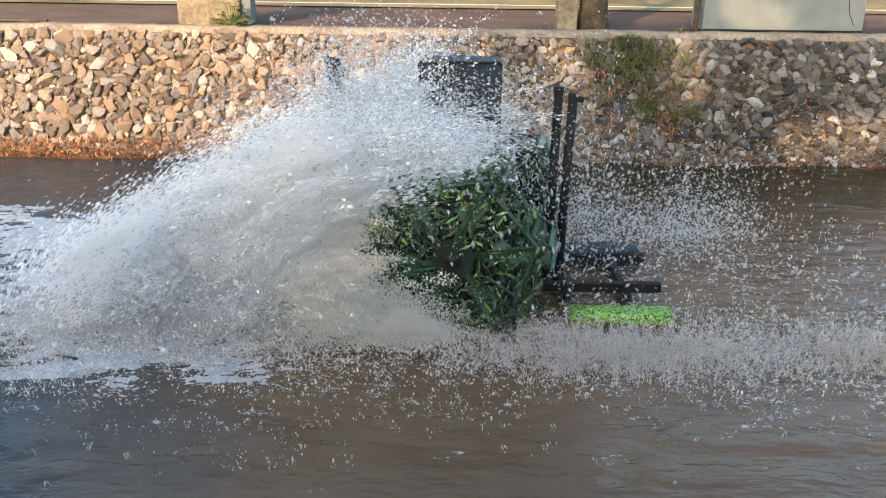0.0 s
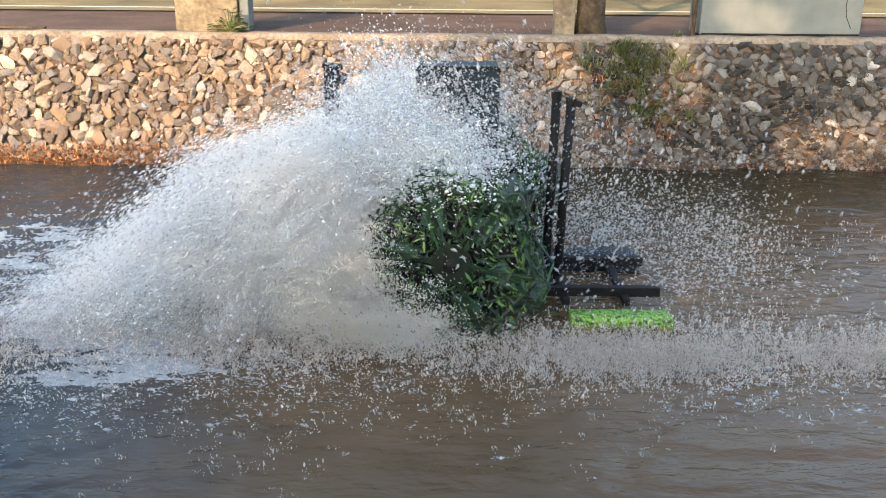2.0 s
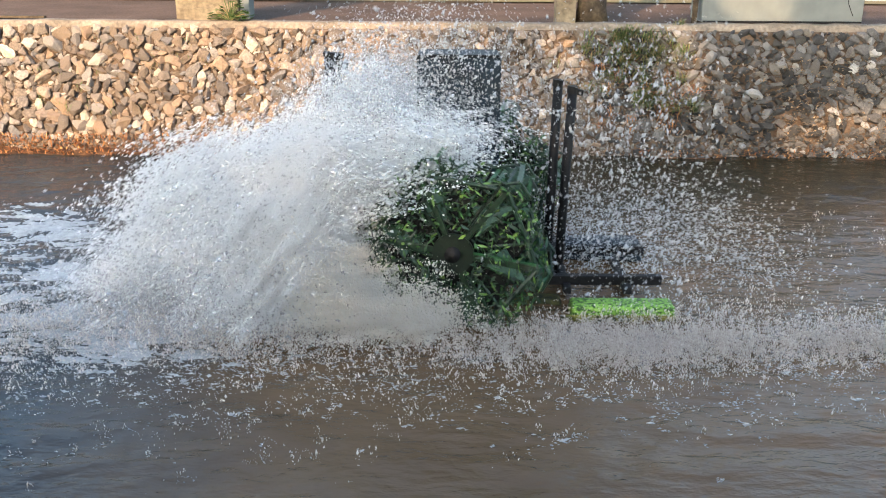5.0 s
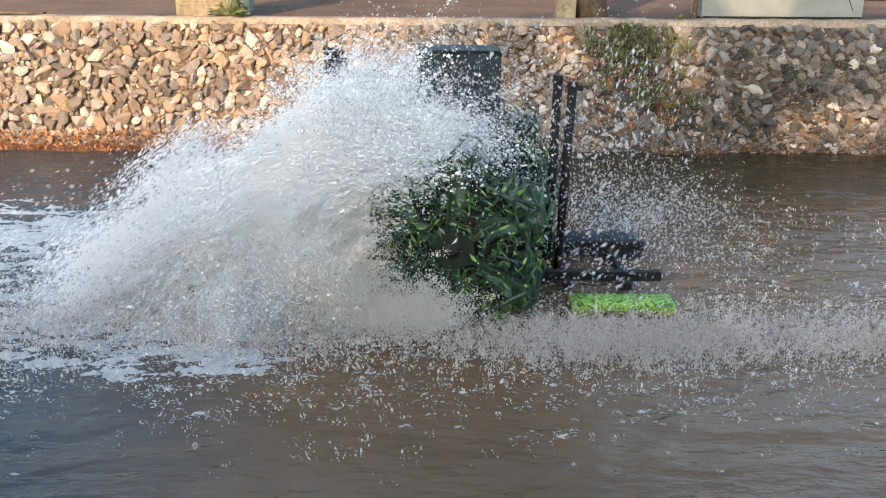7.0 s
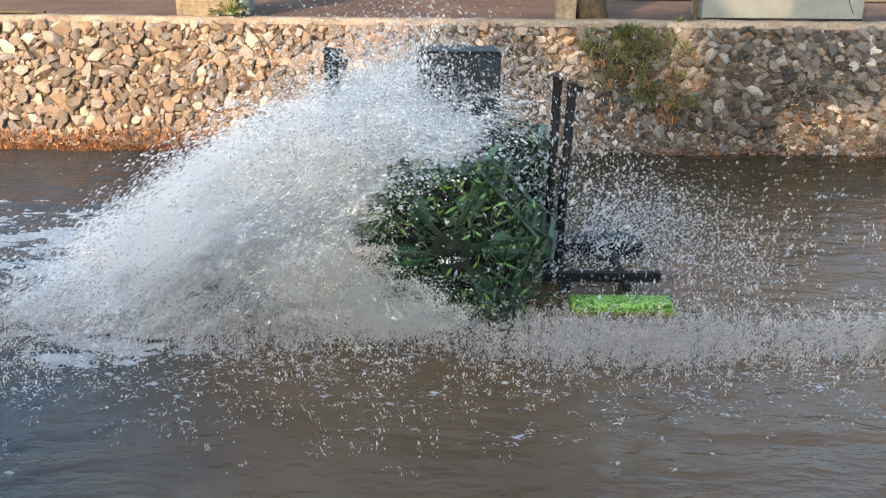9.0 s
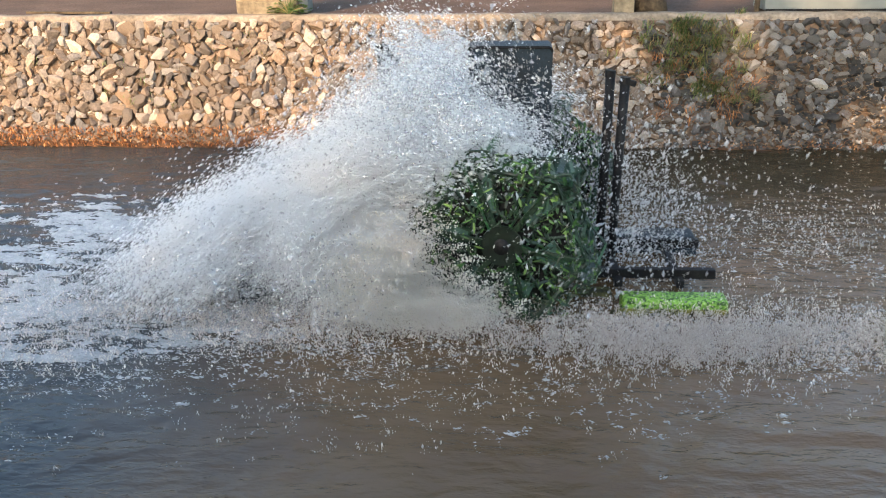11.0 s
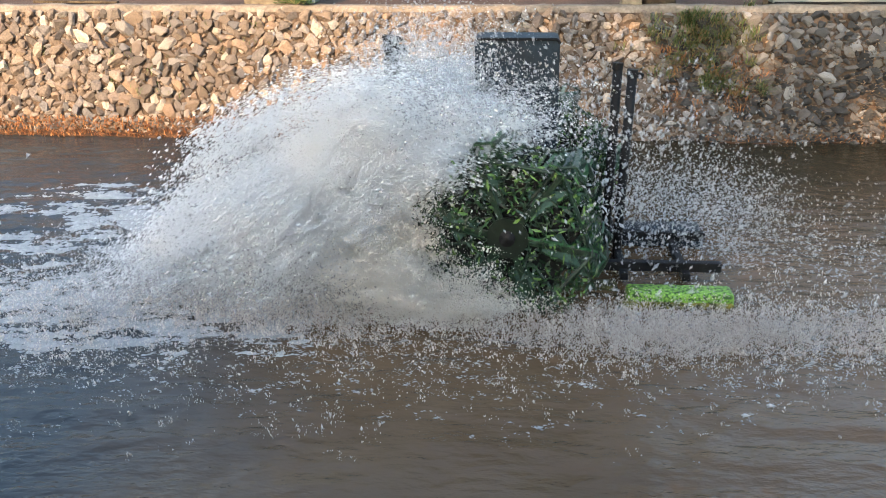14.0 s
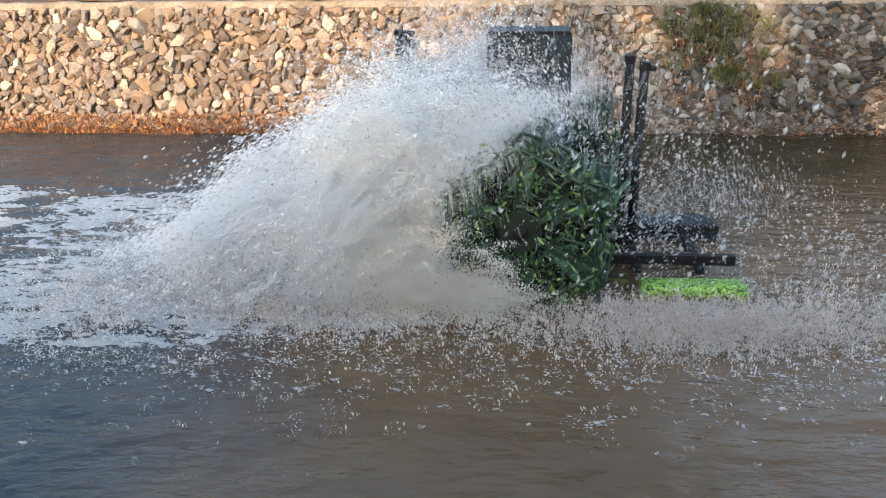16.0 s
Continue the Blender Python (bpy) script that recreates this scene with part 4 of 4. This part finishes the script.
def motions():
    step = 32.0
    for w, lead in zip(wheels, (12, 40)):
        x, y, z = w.location
        walk(w, [(i * 0.1, pose(x, y, z, 0, 0, SKEW) @ Matrix.Rotation(-radians(lead + step * i), 4, "Y")) for i in range(161)])
    for kind, ob, k in pieces:
        rng = np.random.default_rng(1000 + 17 * k + sum(map(ord, kind)))
        if kind in THROWN:
            rows = flight(rng, *thrower(*THROWN[kind], rear=k % 4 == 3), 0.75)
        elif kind == "root":        # the slow thick root of the jet, down the wheel's side
            rows = flight(rng, lambda r: (r.uniform(-1.25, -0.98), r.uniform(8.5, 9.4), r.uniform(0.7, 1.6)), lambda r: (-r.uniform(0.3, 1.7), r.uniform(-0.7, 0.4), r.uniform(-0.2, 1.6)), 0.75)
        elif kind == "column":      # water flung up between the wheel and the housing
            rows = flight(rng, lambda r: (r.uniform(-0.75, -0.15), r.uniform(9.2, 10.3), r.uniform(1.2, 1.7)), lambda r: (-r.uniform(0.0, 1.2), r.uniform(-0.4, 0.3), r.uniform(1.8, 3.7)), 0.75)
        elif kind == "spatter":     # drops that leap from the surface where the jet comes down
            rows = flight(rng, lambda r: (r.uniform(-4.4, -1.3), r.uniform(7.9, 9.0), r.uniform(-0.2, 0.1)), lambda r: (r.uniform(-1.6, 0.6), r.uniform(-0.6, 0.3), r.uniform(1.0, 2.4)), 0.75)
        elif kind == "drift":       # fine spray low over the water behind, also standing in for sky-reflecting ripples
            rows = flight(rng, lambda r: (r.uniform(0.8, 3.2), r.uniform(9.6, 12.0), r.uniform(0.0, 0.3)), lambda r: (r.uniform(0.4, 2.6), r.uniform(-0.4, 0.6), r.uniform(0.2, 1.1)), 0.75)
        elif kind == "shower":
            rows = flight(rng, lambda r: (r.uniform(-0.6, 1.3), r.uniform(8.1, 11.0), r.uniform(0.5, 1.8)), lambda r: (r.uniform(-0.8, 4.6), r.uniform(-0.7, 0.7), r.uniform(0.6, 4.0)), 1.0)
        elif kind == "churn":
            x, y = rng.uniform(-1.15, -0.05), rng.uniform(8.1, 8.6)
            ph, per = rng.uniform(0, 6), rng.uniform(0.35, 0.6)
            h = rng.uniform(0.0, 0.72) * (1.0 if x < -0.75 else 0.06)
            rows = [(i * 0.1, pose(x + 0.10 * math.sin(i * 0.1 * 4 + ph), y, h + 0.14 * math.sin(6.283 * i * 0.1 / per + ph), 0, 14 * math.sin(i * 0.37 + ph), 0)) for i in range(161)]
        elif kind == "surf":
            x, y = (rng.uniform(0.5, 5.6), rng.normal(8.0, 0.2)) if k % 5 else (rng.uniform(-4.4, -1.2), rng.normal(8.1, 0.35))
            ph, per = rng.uniform(0, 6), rng.uniform(0.35, 0.8)
            rows = [(i * 0.1, pose(x + 0.15 * math.sin(i * 0.1 * 1.3 + ph), y, -0.015 + 0.045 * math.sin(6.283 * i * 0.1 / per + ph), 0, 0, 4 * math.sin(i * 0.2 + ph))) for i in range(161)]
        elif kind in ("foam", "scum"):
            if kind == "foam":
                x, y = (rng.uniform(-7.4, -2.4), rng.uniform(9.6, 12.2)) if k % 3 else (rng.uniform(-5.2, -1.4), rng.uniform(7.5, 9.2))
            else:
                x, y = rng.uniform(0.6, 5.8), rng.normal(8.25, 0.18)
            rows = drifting(rng, x, y, 0.55 if x < 0.6 else 0.25)
        else:
            zone = SPLASH_ZONE[(k // 3) % 15]
            x, y = ((rng.uniform(0.8, 5.6), rng.normal(8.2, 0.28)), (rng.uniform(-4.8, -0.8), rng.normal(8.0, 0.6)), (rng.uniform(-3.8, 4.2), rng.normal(7.3, 0.75)),
                    (rng.uniform(0.8, 5.5), rng.normal(9.8, 0.9)), (rng.uniform(-5.0, -1.8), rng.normal(8.1, 0.4)))[zone]
            ph, per = rng.uniform(0, 6), rng.uniform(0.3, 0.7)
            rows = [(i * 0.1, pose(x + 0.4 * math.sin(i * 0.1 * 0.5 + ph), y, 0.006 + 0.030 * math.sin(6.283 * i * 0.1 / per + ph), 0, 0, 3 * math.sin(i * 0.11 + ph))) for i in range(161)]
        walk(ob, rows)


pieces = list(spray_pieces())
motions()
